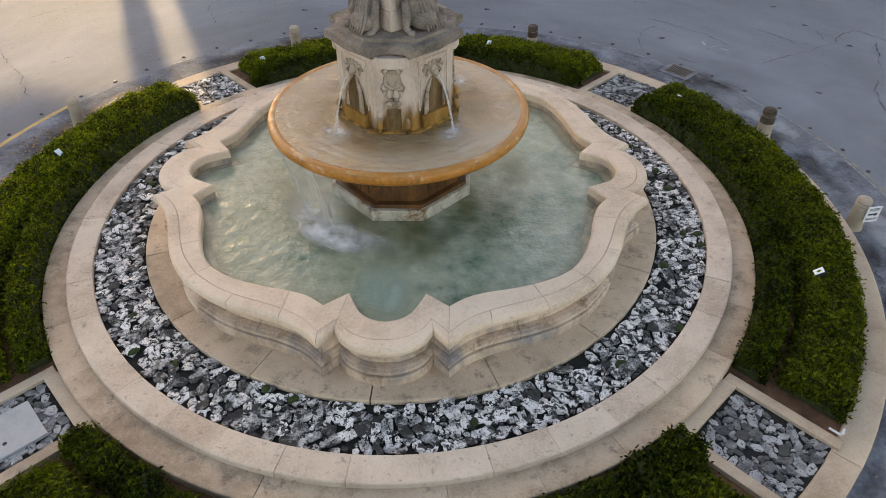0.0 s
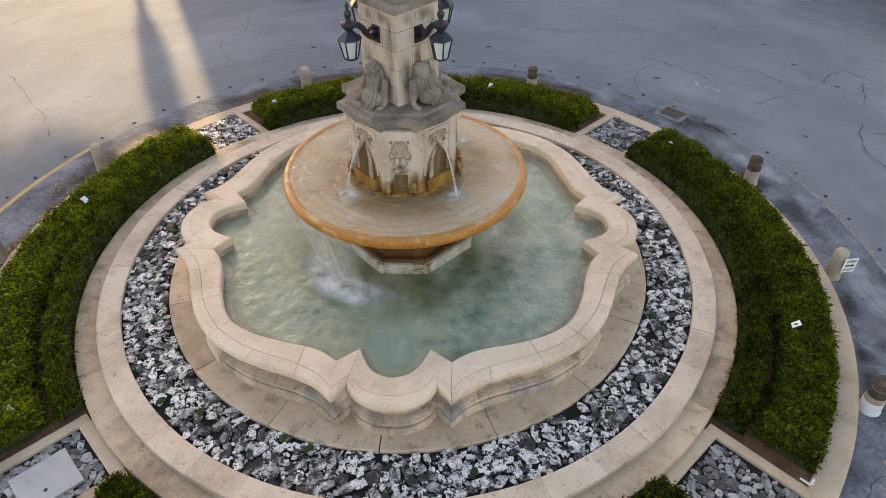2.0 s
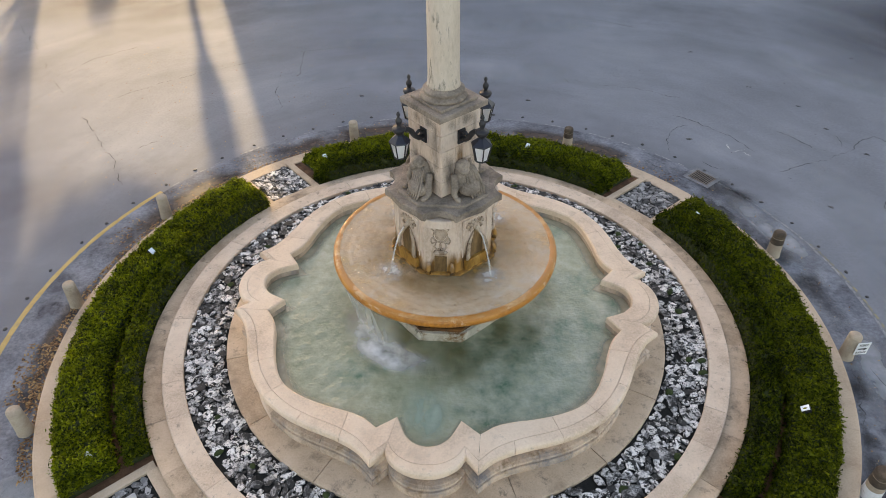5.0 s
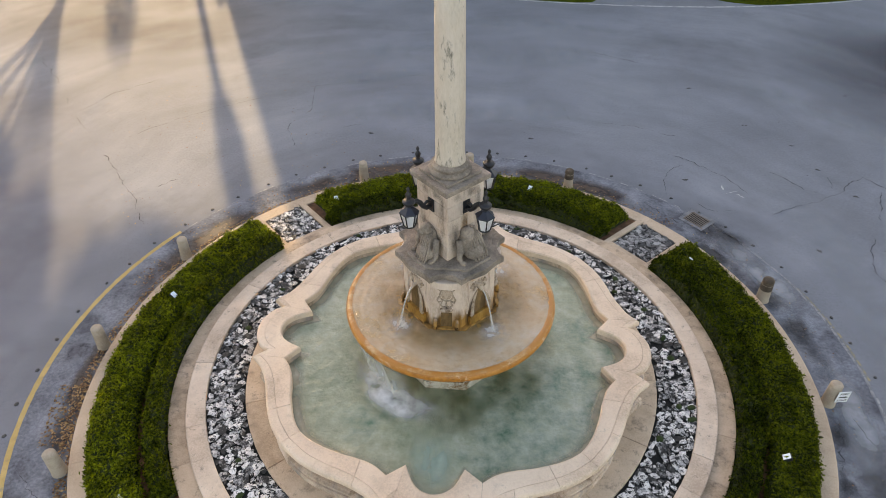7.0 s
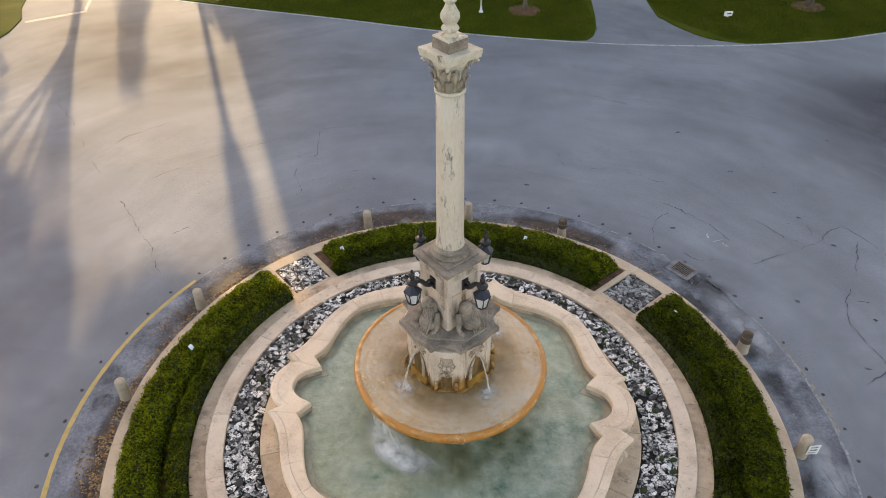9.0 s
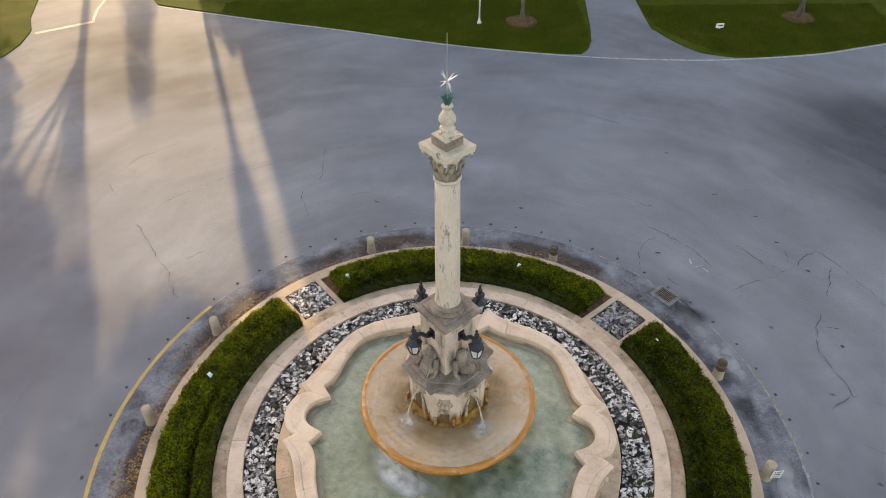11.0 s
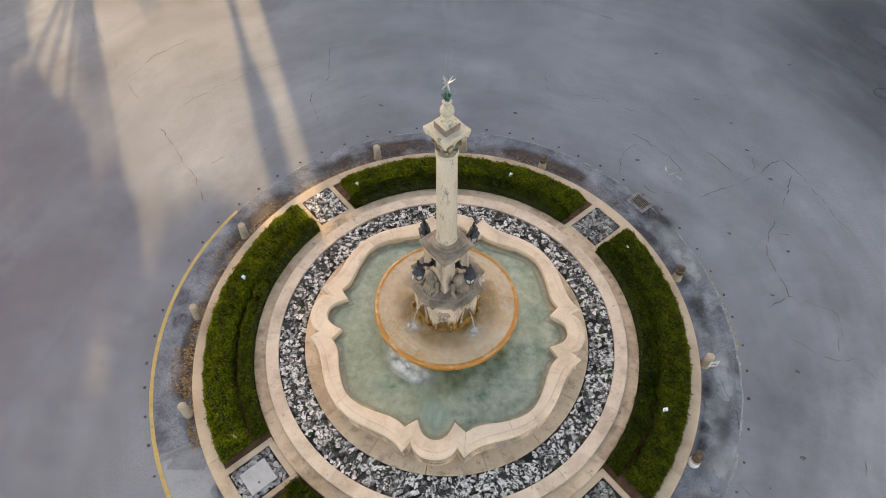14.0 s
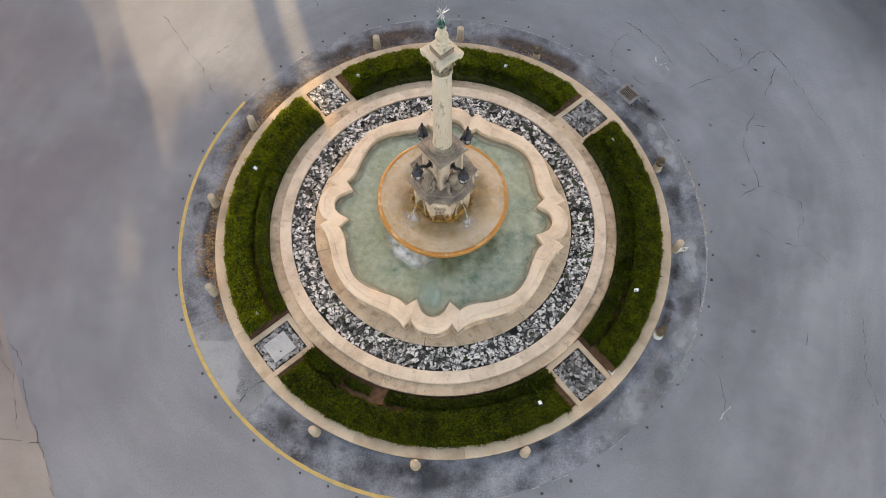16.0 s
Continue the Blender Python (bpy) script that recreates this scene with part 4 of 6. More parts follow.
part("stake", boxed(0, 0.0, 0.05, 0.06, 0.05, 0.12), SIGNWHITE, sg)
part("print_bar", boxed(0.02, -0.0425, 0.24, 0.26, 0.006, 0.05), STUD, sg)

# ---- raised island: kerb, beds, steps ----
AXES = (0, 90, 180, 270)
DIAGS = (45, 135, 225, 315)
soil = turned([(5.7, 0.02), (5.7, 0.13), (7.74, 0.13), (7.76, 0.02)], 96)
solid("soil", soil, SOIL, "bare brown mulch soil under the hedges", "soil", PLAN, kind="structure")


stone_bed_m = {}
for dg in DIAGS:
    bd = thing("planting_bed", "square bed edged with pale stone strips", "garden bed", PLAN @ pose(0, 0, 0, 0, 0, dg), "corner beds")
    part("bedding", boxed(7.02, 0, 0.10, 1.5, 1.3, 0.10), GAP_DARK, bd, "near-black bedding with the gap shade in its colour")
    for sgn in (-1, 1):
        part("border", boxed(6.97, sgn * 0.675, 0.125, 1.62, 0.17, 0.17, bevel=0.012), KERBSTONE, bd)
    part("border", boxed(6.235, 0, 0.123, 0.24, 1.19, 0.17, bevel=0.012), KERBSTONE, bd)

# ---- hedges ----
def hedge_band(r0, r1, h, a0, a1, margins, leaves, mat, wild=1.0, seed=0, bare=False):
    """Core mesh and leaf quads of one clipped hedge between radii r0 and r1, angles about its axis."""
    lr = np.random.default_rng(seed)
    ph = lr.uniform(0, 6.28, 12)

    def limits(r):
        m0 = 45 - np.degrees(np.arcsin(np.minimum(margins[0] / r, 1)))
        m1 = 45 - np.degrees(np.arcsin(np.minimum(margins[1] / r, 1)))
        return np.maximum(a0, -m0), np.minimum(a1, m1)

    cs = np.array([(0.0, 0.02), (-0.03, 0.5), (0.02, 0.86), (0.12, 1.0), (0.5, 1.03), (0.88, 1.0), (0.98, 0.86), (1.03, 0.5), (1.0, 0.02)])
    if bare:
        cs[:4, 0] = (0.0, 0.05, 0.14, 0.26)
    ln = np.concatenate([[0], np.cumsum(np.hypot(np.diff(cs[:, 0]) * (r1 - r0), np.diff(cs[:, 1]) * h))])

    def surface(s, c):
        fr = np.interp(c * ln[-1], ln, cs[:, 0])
        fz = np.interp(c * ln[-1], ln, cs[:, 1])
        r = r0 + (r1 - r0) * fr
        lo, hi = limits(r)
        end = np.clip(np.minimum(s, 1 - s) * 26, 0, 1) ** 0.5
        a = lo + (hi - lo) * s
        wob = 1 + 0.06 * np.sin(a * 0.35 + ph[0]) + 0.05 * np.sin(a * 0.9 + ph[1]) + 0.03 * np.sin(a * 2.3 + ph[2])
        r = r + 0.018 * wild * np.sin(a * 1.1 + ph[3]) * np.sign(fr - 0.5)
        lumps = np.sin(a * 4.1 + ph[4] + 3 * np.sin(c * 9 + ph[5])) * np.sin(c * 17 + ph[6] + np.sin(a * 2.7 + ph[7])) + 0.7 * np.sin(a * 9.3 + ph[8]) * np.sin(c * 31 + ph[9] + a)
        r = r + 0.026 * wild * lumps * np.sign(fr - 0.5)
        wob = wob + 0.12 * wild * lumps
        z = 0.12 + h * fz * wob * (0.25 + 0.75 * end)
        ar = np.radians(a)
        return np.stack([r * np.cos(ar), r * np.sin(ar), z], -1)

    ns, nc = 70, 16
    g = surface(np.repeat(np.linspace(0, 1, ns), nc), np.tile(np.linspace(0, 1, nc), ns))
    centre = np.array([*surface(np.array([0.5]), np.array([0.5]))[0, :2], 0.15])
    faces = [(i * nc + j, i * nc + j + 1, (i + 1) * nc + j + 1, (i + 1) * nc + j) for i in range(ns - 1) for j in range(nc - 1)]
    faces += [tuple(range(nc)), tuple(reversed(range((ns - 1) * nc, ns * nc)))]
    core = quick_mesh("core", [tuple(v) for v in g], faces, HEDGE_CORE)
    s, c = lr.uniform(0, 1, leaves), lr.uniform(0.03, 0.97, leaves)
    endn = leaves // 9
    s[:endn] = np.where(lr.uniform(0, 1, endn) < 0.5, lr.uniform(0, 0.035, endn), lr.uniform(0.965, 1, endn))
    keep = (c > (0.37 if bare else 0.24)) | (lr.uniform(0, 1, leaves) < (0.16 if bare else 0.4))
    s, c = s[keep], c[keep]
    leaves = len(s)
    p = surface(s, c)
    e = 1e-3
    nrm = np.cross(surface(np.clip(s + e, 0, 1), c) - surface(np.clip(s - e, 0, 1), c), surface(s, np.clip(c + e, 0, 1)) - surface(s, np.clip(c - e, 0, 1)))
    nrm /= np.linalg.norm(nrm, axis=1)[:, None] + 1e-9
    up = np.sign((nrm * (p - np.stack([0.5 * (r0 + r1) * p[:, 0] / np.hypot(p[:, 0], p[:, 1]), 0.5 * (r0 + r1) * p[:, 1] / np.hypot(p[:, 0], p[:, 1]), np.full(leaves, 0.3)], 1))).sum(1))
    nrm *= up[:, None]
    p = p + nrm * (lr.uniform(-0.03, 0.03, leaves) + 0.10 * wild * lr.uniform(0, 1, leaves) ** 5)[:, None] + lr.normal(0, 0.008, (leaves, 3))
    n2 = nrm * 0.8 + lr.normal(0, 0.8, (leaves, 3))
    n2 /= np.linalg.norm(n2, axis=1)[:, None]
    u = np.cross(n2, lr.normal(0, 1, (leaves, 3)))
    u /= np.linalg.norm(u, axis=1)[:, None]
    v = np.cross(n2, u)
    sz = lr.uniform(0.014, 0.046, leaves)[:, None]
    co = np.zeros((leaves, 4, 3))
    co[:, 0], co[:, 1], co[:, 2], co[:, 3] = p - u * sz, p - v * sz * 0.42, p + u * sz, p + v * sz * 0.42
    return core, co, mat


# axis: label, leaf material, bands of (row, inner radius, outer radius, height, from, to, end margins)
HEDGES = {
    0: ("clipped green hedge in two rows along the curved kerb", LEAF_SHADED, [
        ("outer", 6.76, 7.64, 0.42, -13, 45, (0.86, 0.84)), ("outer", 6.86, 7.66, 0.31, -45, -12, (1.08, 0.86)),
        ("inner", 6.18, 6.62, 0.45, -10, 45, (0.8, 0.80)), ("inner", 6.18, 6.60, 0.44, -37, -11.5, (0.95, 0.8))]),
    90: ("low clipped green hedge in two rows behind the column", LEAF, [
        ("outer", 6.78, 7.56, 0.40, -45, 45, (1.0, 1.05)), ("inner", 6.17, 6.63, 0.42, -45, 45, (0.95, 0.82))]),
    180: ("clipped green hedge in two rows with a mulch gap", LEAF, [
        ("outer", 6.62, 7.60, 0.42, -45, -11, (0.84, 0.9)), ("outer", 6.82, 7.64, 0.42, -12, 45, (0.9, 0.98)),
        ("inner", 6.18, 6.70, 0.50, -45, -12, (0.80, 0.9)), ("inner", 6.20, 6.54, 0.46, -12, 36.5, (0.9, 0.95))]),
}
HEDGES[270] = ("low grassy hedge with ragged inner row and bare soil", LEAF_SHADED, [
        ("outer", 6.84, 7.68, 0.24, -45, -4, (0.92, 0.8)), ("outer", 6.66, 7.68, 0.25, -5, 45, (0.8, 0.98)),
        ("inner", 6.26, 6.62, 0.36, -45, -25, (0.84, 0.8)), ("inner", 6.30, 6.52, 0.20, -24, -16, (0.8, 0.8)), ("inner", 6.24, 6.56, 0.24, -11, 31, (0.8, 0.8)),
        ("inner", 6.22, 6.66, 0.44, 30, 45, (0.8, 0.82))])
for ax, (lab, lm, bands) in HEDGES.items():
    hd = thing("hedge", lab, "hedge", PLAN @ pose(0, 0, 0, 0, 0, ax), "hedges round the fountain")
    for k, (row, r0, r1, h, b0, b1, mg) in enumerate(bands):
        span = min(b1, 39) - max(b0, -39)
        core, co, lmat = hedge_band(r0, r1, h, b0, b1, mg, int(span * (r1 - r0 + 1.6 * h) * 800), (LEAF_SHADED if ax == 180 else LEAF_DARK) if row == "inner" else lm, 1.0, ax + 1 + k, row == "inner")
        part("core", core, None, hd, "dark shell standing for shade between the leaves")
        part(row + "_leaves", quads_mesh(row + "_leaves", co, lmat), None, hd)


# ---- floodlights in the hedges ----
def floodlight():
    t = thing("floodlight", "small floodlight with sky-pale lens on a hedge stake", "floodlight", Matrix(), "floodlights")
    part("stake", boxed(0, 0, -0.16, 0.03, 0.03, 0.36), IRON, t)
    b2 = boxed(0, 0, 0.05, 0.17, 0.13, 0.08, m=pose(0, 0, 0, 0, -35, 0), bevel=0.015)
    part("housing", b2, IRON, t)
    part("lens", boxed(0, 0, 0.096, 0.15, 0.115, 0.012, m=pose(0, 0, 0, 0, -35, 0), bevel=0.004), LENS, t, "blue-white lens standing for the sky's reflection")
    return t


flood = floodlight()
FLOODS = [(-21.8, 7.106, 0.47), (27.4, 7.097, 0.50), (69.7, 7.08, 0.50), (118.2, 7.02, 0.50), (163.1, 7.20, 0.50), (209.1, 7.13, 0.50), (-64.3, 7.16, 0.40)]
for k, (a, r, z) in enumerate(FLOODS):
    m = pose(r * math.cos(radians(a)), r * math.sin(radians(a)), z, 0, 0, a + rng.uniform(-15, 15))
    if k == 0:
        flood.matrix_basis = m
    else:
        copy_thing(flood, m)


# ---- bollards ----
def bollard(top_mat, base_mat, label):
    t = thing("bollard", label, "bollard", Matrix(), "bollards round the circle")
    part("body", turned([(0, 0), (0.185, 0), (0.185, 0.03), (0.172, 0.05), (0.155, 0.56), (0.148, 0.575), (0, 0.575)], 28), BOLLARD, t, smooth=False)
    part("cap", turned([(0, 0.57), (0.142, 0.57), (0.142, 0.585), (0.156, 0.60), (0.156, 0.62), (0.142, 0.635), (0.142, 0.65), (0.154, 0.665), (0.150, 0.70), (0.125, 0.735), (0.07, 0.755), (0, 0.76)], 28), top_mat, t)
    if top_mat is SOOT:
        part("soot_band", turned([(0.155, 0.40), (0.1635, 0.40), (0.1575, 0.565), (0.15, 0.572)], 28), SOOT, t, "blackened upper band")
    if base_mat:
        part("paint_band", turned([(0.176, 0.004), (0.190, 0.004), (0.190, 0.032), (0.178, 0.055), (0.170, 0.27), (0.166, 0.27)], 28), base_mat, t, "chipped white paint round the foot")
    return t


kinds = {"plain": bollard(BOLLARD, None, "short sandy concrete bollard with a ribbed cap"),
         "soot": bollard(SOOT, None, "short concrete bollard with a blackened cap"),
         "white": bollard(SOOT, WHITEPAINT, "concrete bollard with chipped white paint on its foot")}
BOLLARDS = [(-95.9, 8.32, "plain"), (-71.9, 8.31, "plain"), (-29.2, 8.30, "white"), (-6.4, 8.30, "plain"), (16.4, 8.31, "soot"), (63.4, 8.34, "soot"), (85.3, 8.42, "plain"), (108.5, 8.40, "plain"),
            (150.0, 8.40, "plain"), (173.9, 8.36, "plain"), (197.7, 8.32, "plain"), (240.8, 8.32, "plain")]
used = set()
for a, br, kd in BOLLARDS:
    m = pose(br * math.cos(radians(a)), br * math.sin(radians(a)), 0.006, rng.uniform(-1, 1), rng.uniform(-1, 1), a) @ Matrix.Diagonal((0.93, 0.93, 0.94, 1))
    if kd in used:
        copy_thing(kinds[kd], m)
    else:
        kinds[kd].matrix_basis = m
        used.add(kd)


def words(text, size, m, mat, parent):
    c = bpy.data.curves.new("lettering", "FONT")
    c.body, c.size, c.align_x, c.align_y, c.extrude = text, size, "CENTER", "CENTER", 0.002
    tmp = bpy.data.objects.new("lettering", c)
    scene.collection.objects.link(tmp)
    bpy.context.view_layer.update()
    me = bpy.data.meshes.new_from_object(tmp.evaluated_get(bpy.context.evaluated_depsgraph_get()))
    bpy.data.objects.remove(tmp)
    me.materials.clear()
    me.materials.append(mat)
    o = new("lettering", me)
    o.parent = parent
    o.matrix_basis = m
    return o


a = -6.4
sp = Vector((8.30 * math.cos(radians(a)), 8.30 * math.sin(radians(a)), 0.42)) + Vector((0.12, -0.17, 0))
road_sign = thing("keep_right_sign", "white square traffic sign with black arrow on a bollard", "traffic sign", Matrix.Translation(sp) @ pose(0, 0, 0, 90, 0, 4))
part("plate", boxed(0, 0, 0, 0.27, 0.33, 0.012, bevel=0.004), SIGNWHITE, road_sign)
words("KEEP", 0.085, pose(0, 0.10, 0.008), SIGNBLACK, road_sign)
words("RIGHT", 0.075, pose(0, -0.105, 0.008), SIGNBLACK, road_sign)
b2 = prism([(-0.09, -0.016), (0.03, -0.016), (0.03, -0.04), (0.10, 0.0), (0.03, 0.04), (0.03, 0.016), (-0.09, 0.016)], 0.006, 0.010)
part("arrow", b2, SIGNBLACK, road_sign, "black arrow")
part("bracket", boxed(-0.02, 0.0, -0.02, 0.06, 0.2, 0.03), IRON, road_sign)

# ---- drain grate ----
GRATE = material("rusty_grate_iron", [(0.085, 0.065, 0.052), (0.19, 0.155, 0.13)], 8, 50, 0.7, bump=0.3)
COLLAR = material("stained_collar_concrete", [(0.10, 0.105, 0.115), (0.17, 0.175, 0.185), (0.24, 0.24, 0.24)], 4, 24, 0.85, bump=0.4)
dr = thing("drain_grate", "rusty iron drain grate set in the gutter", "drain", pose(7.27, 5.72, 0.0, 0, 0, 39) @ Matrix.Diagonal((0.8, 0.8, 1, 1)))
# no hole: a thin black plate paints the depth below the bars
part("pit", boxed(0, 0, 0.011, 0.52, 0.66, 0.008), GAP_DARK, dr, "black plate standing for the shade in the pit")
for sx, w in ((-0.28, 0.045), (0.28, 0.045)):
    part("rim", boxed(sx, 0, 0.014, w, 0.76, 0.022, bevel=0.004), GRATE, dr)
for sy in (-0.355, 0.355):
    part("rim", boxed(0, sy, 0.014, 0.515, 0.045, 0.022, bevel=0.004), GRATE, dr)
for sx, sy, w, d in ((-0.37, 0, 0.135, 1.02), (0.37, 0, 0.135, 1.02), (0, -0.4455, 0.605, 0.13), (0, 0.4455, 0.605, 0.13)):
    part("collar", boxed(sx, sy, 0.008, w, d, 0.012, bevel=0.003), COLLAR, dr, "cracked concrete collar")
gb = mesh_of("bar", boxed(0, 0, 0.018, 0.515, 0.026, 0.016), GRATE)
for i in range(9):
    o = part("bar", gb, None, dr)
    o.matrix_basis = pose(0, -0.28 + i * 0.07, 0)

# ---- basin wall with four lobes ----
def half_outline(lobe, notch, sweep, nl=10, nn=3, nsw=20):
    """Points from a lobe's middle (angle 0) to the diagonal: lobe arc, short return, ogee sweep."""
    def sample(pts, n):
        fine = smooth_line(pts, 12)
        d = np.concatenate([[0], np.cumsum([math.dist(fine[i], fine[i + 1]) for i in range(len(fine) - 1)])])
        t = np.linspace(0, d[-1], n + 1)
        return list(zip(np.interp(t, d, [p[0] for p in fine]), np.interp(t, d, [p[1] for p in fine])))
    return sample(lobe, nl)[:-1] + sample(notch, nn)[:-1] + sample(sweep, nsw)


def full_outline(half):
    """Mirrors and turns a half sector into the closed outline."""
    sector = [(x, -y) for x, y in reversed(half[1:])] + half[:-1]
    out = []
    for k in range(4):
        c, s = math.cos(k * math.pi / 2), math.sin(k * math.pi / 2)
        out += [(x * c - y * s, x * s + y * c) for x, y in sector]
    return out


INNER_HALF = half_outline([(3.80, 0.0), (3.755, 0.19), (3.62, 0.36), (3.43, 0.465), (3.24, 0.55)], [(3.24, 0.55), (3.36, 0.71), (3.49, 0.88)],
                          [(3.49, 0.88), (3.30, 1.14), (3.19, 1.45), (3.11, 1.80), (2.99, 2.17), (2.85, 2.47), (2.69, 2.69)])
OUTER_HALF = half_outline([(4.33, 0.0), (4.31, 0.20), (4.23, 0.40), (4.10, 0.57), (3.93, 0.67)], [(3.93, 0.67), (4.05, 0.77), (4.19, 0.88)],
                          [(4.19, 0.88), (3.95, 1.12), (3.78, 1.42), (3.65, 1.75), (3.53, 2.10), (3.32, 2.55), (2.99, 2.99)])
INNER, OUTER = full_outline(INNER_HALF), full_outline(OUTER_HALF)
NOUT = len(OUTER)
QUAD = NOUT // 4


def inward(d):
    """The outer line moved d metres towards the inner line."""
    return [(o[0] + (i[0] - o[0]) * d / math.dist(o, i), o[1] + (i[1] - o[1]) * d / math.dist(o, i)) for i, o in zip(INNER, OUTER)]


def outward(d):
    """The inner line moved d metres towards the outer line."""
    return [(i[0] + (o[0] - i[0]) * d / math.dist(o, i), i[1] + (o[1] - i[1]) * d / math.dist(o, i)) for i, o in zip(INNER, OUTER)]


def wall_piece(rows, i0, i1):
    """A block swept along outline indices i0..i1; rows: closed loop of (outline, z)."""
    bm = bmesh.new()
    rings = []
    for i in range(i0, i1 + 1):
        j = i % NOUT
        rings.append([bm.verts.new((*ln[j], z)) for ln, z in rows])
    # pull the ends in by a joint
    for ring, other in ((rings[0], rings[1]), (rings[-1], rings[-2])):
        for v, o in zip(ring, other):
            dd = o.co - v.co
            v.co += dd.normalized() * min(0.004, dd.length * 0.3)
    k = len(rows)
    for i in range(len(rings) - 1):
        for j in range(k):
            bm.faces.new((rings[i][j], rings[i][(j + 1) % k], rings[i + 1][(j + 1) % k], rings[i + 1][j]))
    bm.faces.new(rings[0])
    bm.faces.new(list(reversed(rings[-1])))
    bmesh.ops.recalc_face_normals(bm, faces=bm.faces)
    return bm


basin = thing("fountain_basin", "four-lobed pale limestone pool basin with moulded wall and flat coping", "basin")
TOPZ = 1.17
JOINT = inward(0.19)
lip_rows = [(JOINT, 0.955), (inward(0.175), 0.955), (inward(0.15), 0.985), (inward(0.06), 0.995), (inward(0.02), 1.01), (inward(0.0), 1.05), (inward(0.0), 1.10), (inward(0.015), 1.14), (inward(0.045), 1.162), (inward(0.08), TOPZ - 0.003), (JOINT, TOPZ - 0.003)]
JOINT2 = inward(0.197)
flat_rows = [(outward(-0.02), 1.02), (JOINT2, 1.02), (JOINT2, TOPZ), (outward(0.015), TOPZ), (outward(-0.015), TOPZ - 0.025)]
die_rows = [(inward(0.34), 0.67), (inward(0.235), 0.67), (inward(0.235), 0.90), (inward(0.205), 0.925), (inward(0.185), 0.955), (inward(0.34), 0.955)]
foot_rows = [(inward(0.32), 0.38), (inward(0.05), 0.38), (inward(0.05), 0.515), (inward(0.065), 0.535), (inward(0.115), 0.542), (inward(0.115), 0.56), (inward(0.08), 0.572), (inward(0.066), 0.60), (inward(0.08), 0.632), (inward(0.125), 0.648), (inward(0.13), 0.66), (inward(0.20), 0.67), (inward(0.32), 0.67)]
tip = QUAD // 2 - 13       # index of the outward tip before a lobe, from the sector's start
for q in range(4):
    o = q * QUAD
    mid = o + QUAD // 2
    cuts = [o, o + 7, o + 14, mid - 13, mid - 10, mid + 10, mid + 13, mid + 19, mid + 26, o + QUAD]
    for c0, c1 in zip(cuts, cuts[1:]):
        part("coping_lip", wall_piece(lip_rows, c0, c1), COPING, basin)
    for c0, c1 in zip(cuts[::2] + [o + QUAD], cuts[2::2] + [o + QUAD]):
        if c1 > c0:
            part("coping_slab", wall_piece(flat_rows, c0, c1), COPING, basin)
    dc = [o, o + 10, mid - 13, mid - 10, mid + 10, mid + 13, mid + 23, o + QUAD]
    for c0, c1 in zip(dc, dc[1:]):
        part("wall_panel", wall_piece(die_rows, c0, c1), WALLSTONE, basin)
        part("foot_moulding", wall_piece(foot_rows, c0, c1), WALLSTONE, basin)
# inner face of the wall and pool floor
bm = bmesh.new()
lo = [bm.verts.new((x, y, 0.62)) for x, y in INNER]
hi = [bm.verts.new((x, y, 1.03)) for x, y in INNER]
for i in range(NOUT):
    bm.faces.new((lo[i], hi[i], hi[(i + 1) % NOUT], lo[(i + 1) % NOUT]))
bm.faces.new(lo)
part("pool_lining", bm, WALLSTONE, basin, "weathered inner wall and floor of the pool")
# water, as a fan of rings so that it can ripple
WATERZ = 0.89
bm = bmesh.new()
rings = []
for f in (0.12, 0.3, 0.5, 0.7, 0.85, 1.003):
    rings.append([bm.verts.new((x * f, y * f, WATERZ)) for x, y in INNER])
for p, q in zip(rings, rings[1:]):
    for i in range(NOUT):
        bm.faces.new((p[i], q[i], q[(i + 1) % NOUT], p[(i + 1) % NOUT]))
solid("pool_water", bm, POOLWATER, "murky green rippling water filling the basin", "water", PLAN, kind="stuff", smooth=True)

# ---- bowl and pedestal ----
stand = thing("bowl_stand", "octagonal moulded stone stand under the bowl", "pedestal")


def octagon(face, half):
    return [(face, -half), (face, half), (half, face), (-half, face), (-face, half), (-face, -half), (-half, -face), (half, -face)]


part("foot", prism(octagon(1.20, 0.42), 0.62, 1.10, 0.02), STANDFOOT, stand, "pale scaled stone foot")
part("course", prism(octagon(1.13, 0.40), 1.10, 1.17, 0.02), DARKBROWN, stand)
part("course", prism(octagon(1.02, 0.36), 1.17, 1.50, 0.015), DARKBROWN, stand, "dark brown stone course")
part("course", prism(octagon(1.10, 0.39), 1.50, 1.58, 0.02), DARKBROWN, stand)
fl_m = mesh_of("panel", boxed(0, 0, 1.335, 0.03, 0.16, 0.24, bevel=0.01), DARKBROWN)
for a in range(8):
    for dy in (-0.2, 0.0, 0.2):
        if a % 2 == 1 or dy == 0:
            o = part("panel", fl_m, None, stand)
            o.matrix_basis = pose(0, 0, 0, 0, 0, a * 45) @ pose(1.022 if a % 2 == 0 else 0.979, dy, 0)
bowl = thing("fountain_bowl", "wide round stone bowl with an orange rust-stained rim", "fountain bowl")
part("underside", turned([(0.0, 1.58), (0.95, 1.58), (1.05, 1.66), (1.45, 1.84), (1.85, 2.04), (2.06, 2.19), (2.10, 2.24)], 96), DARKBROWN, bowl, "dark brown underside", smooth=True)
part("rim", turned([(2.08, 2.22), (2.12, 2.23), (2.155, 2.27), (2.165, 2.32), (2.158, 2.36), (2.14, 2.39), (2.12, 2.40)], 96), RUST, bowl, "orange rust-stained rounded rim", smooth=True)
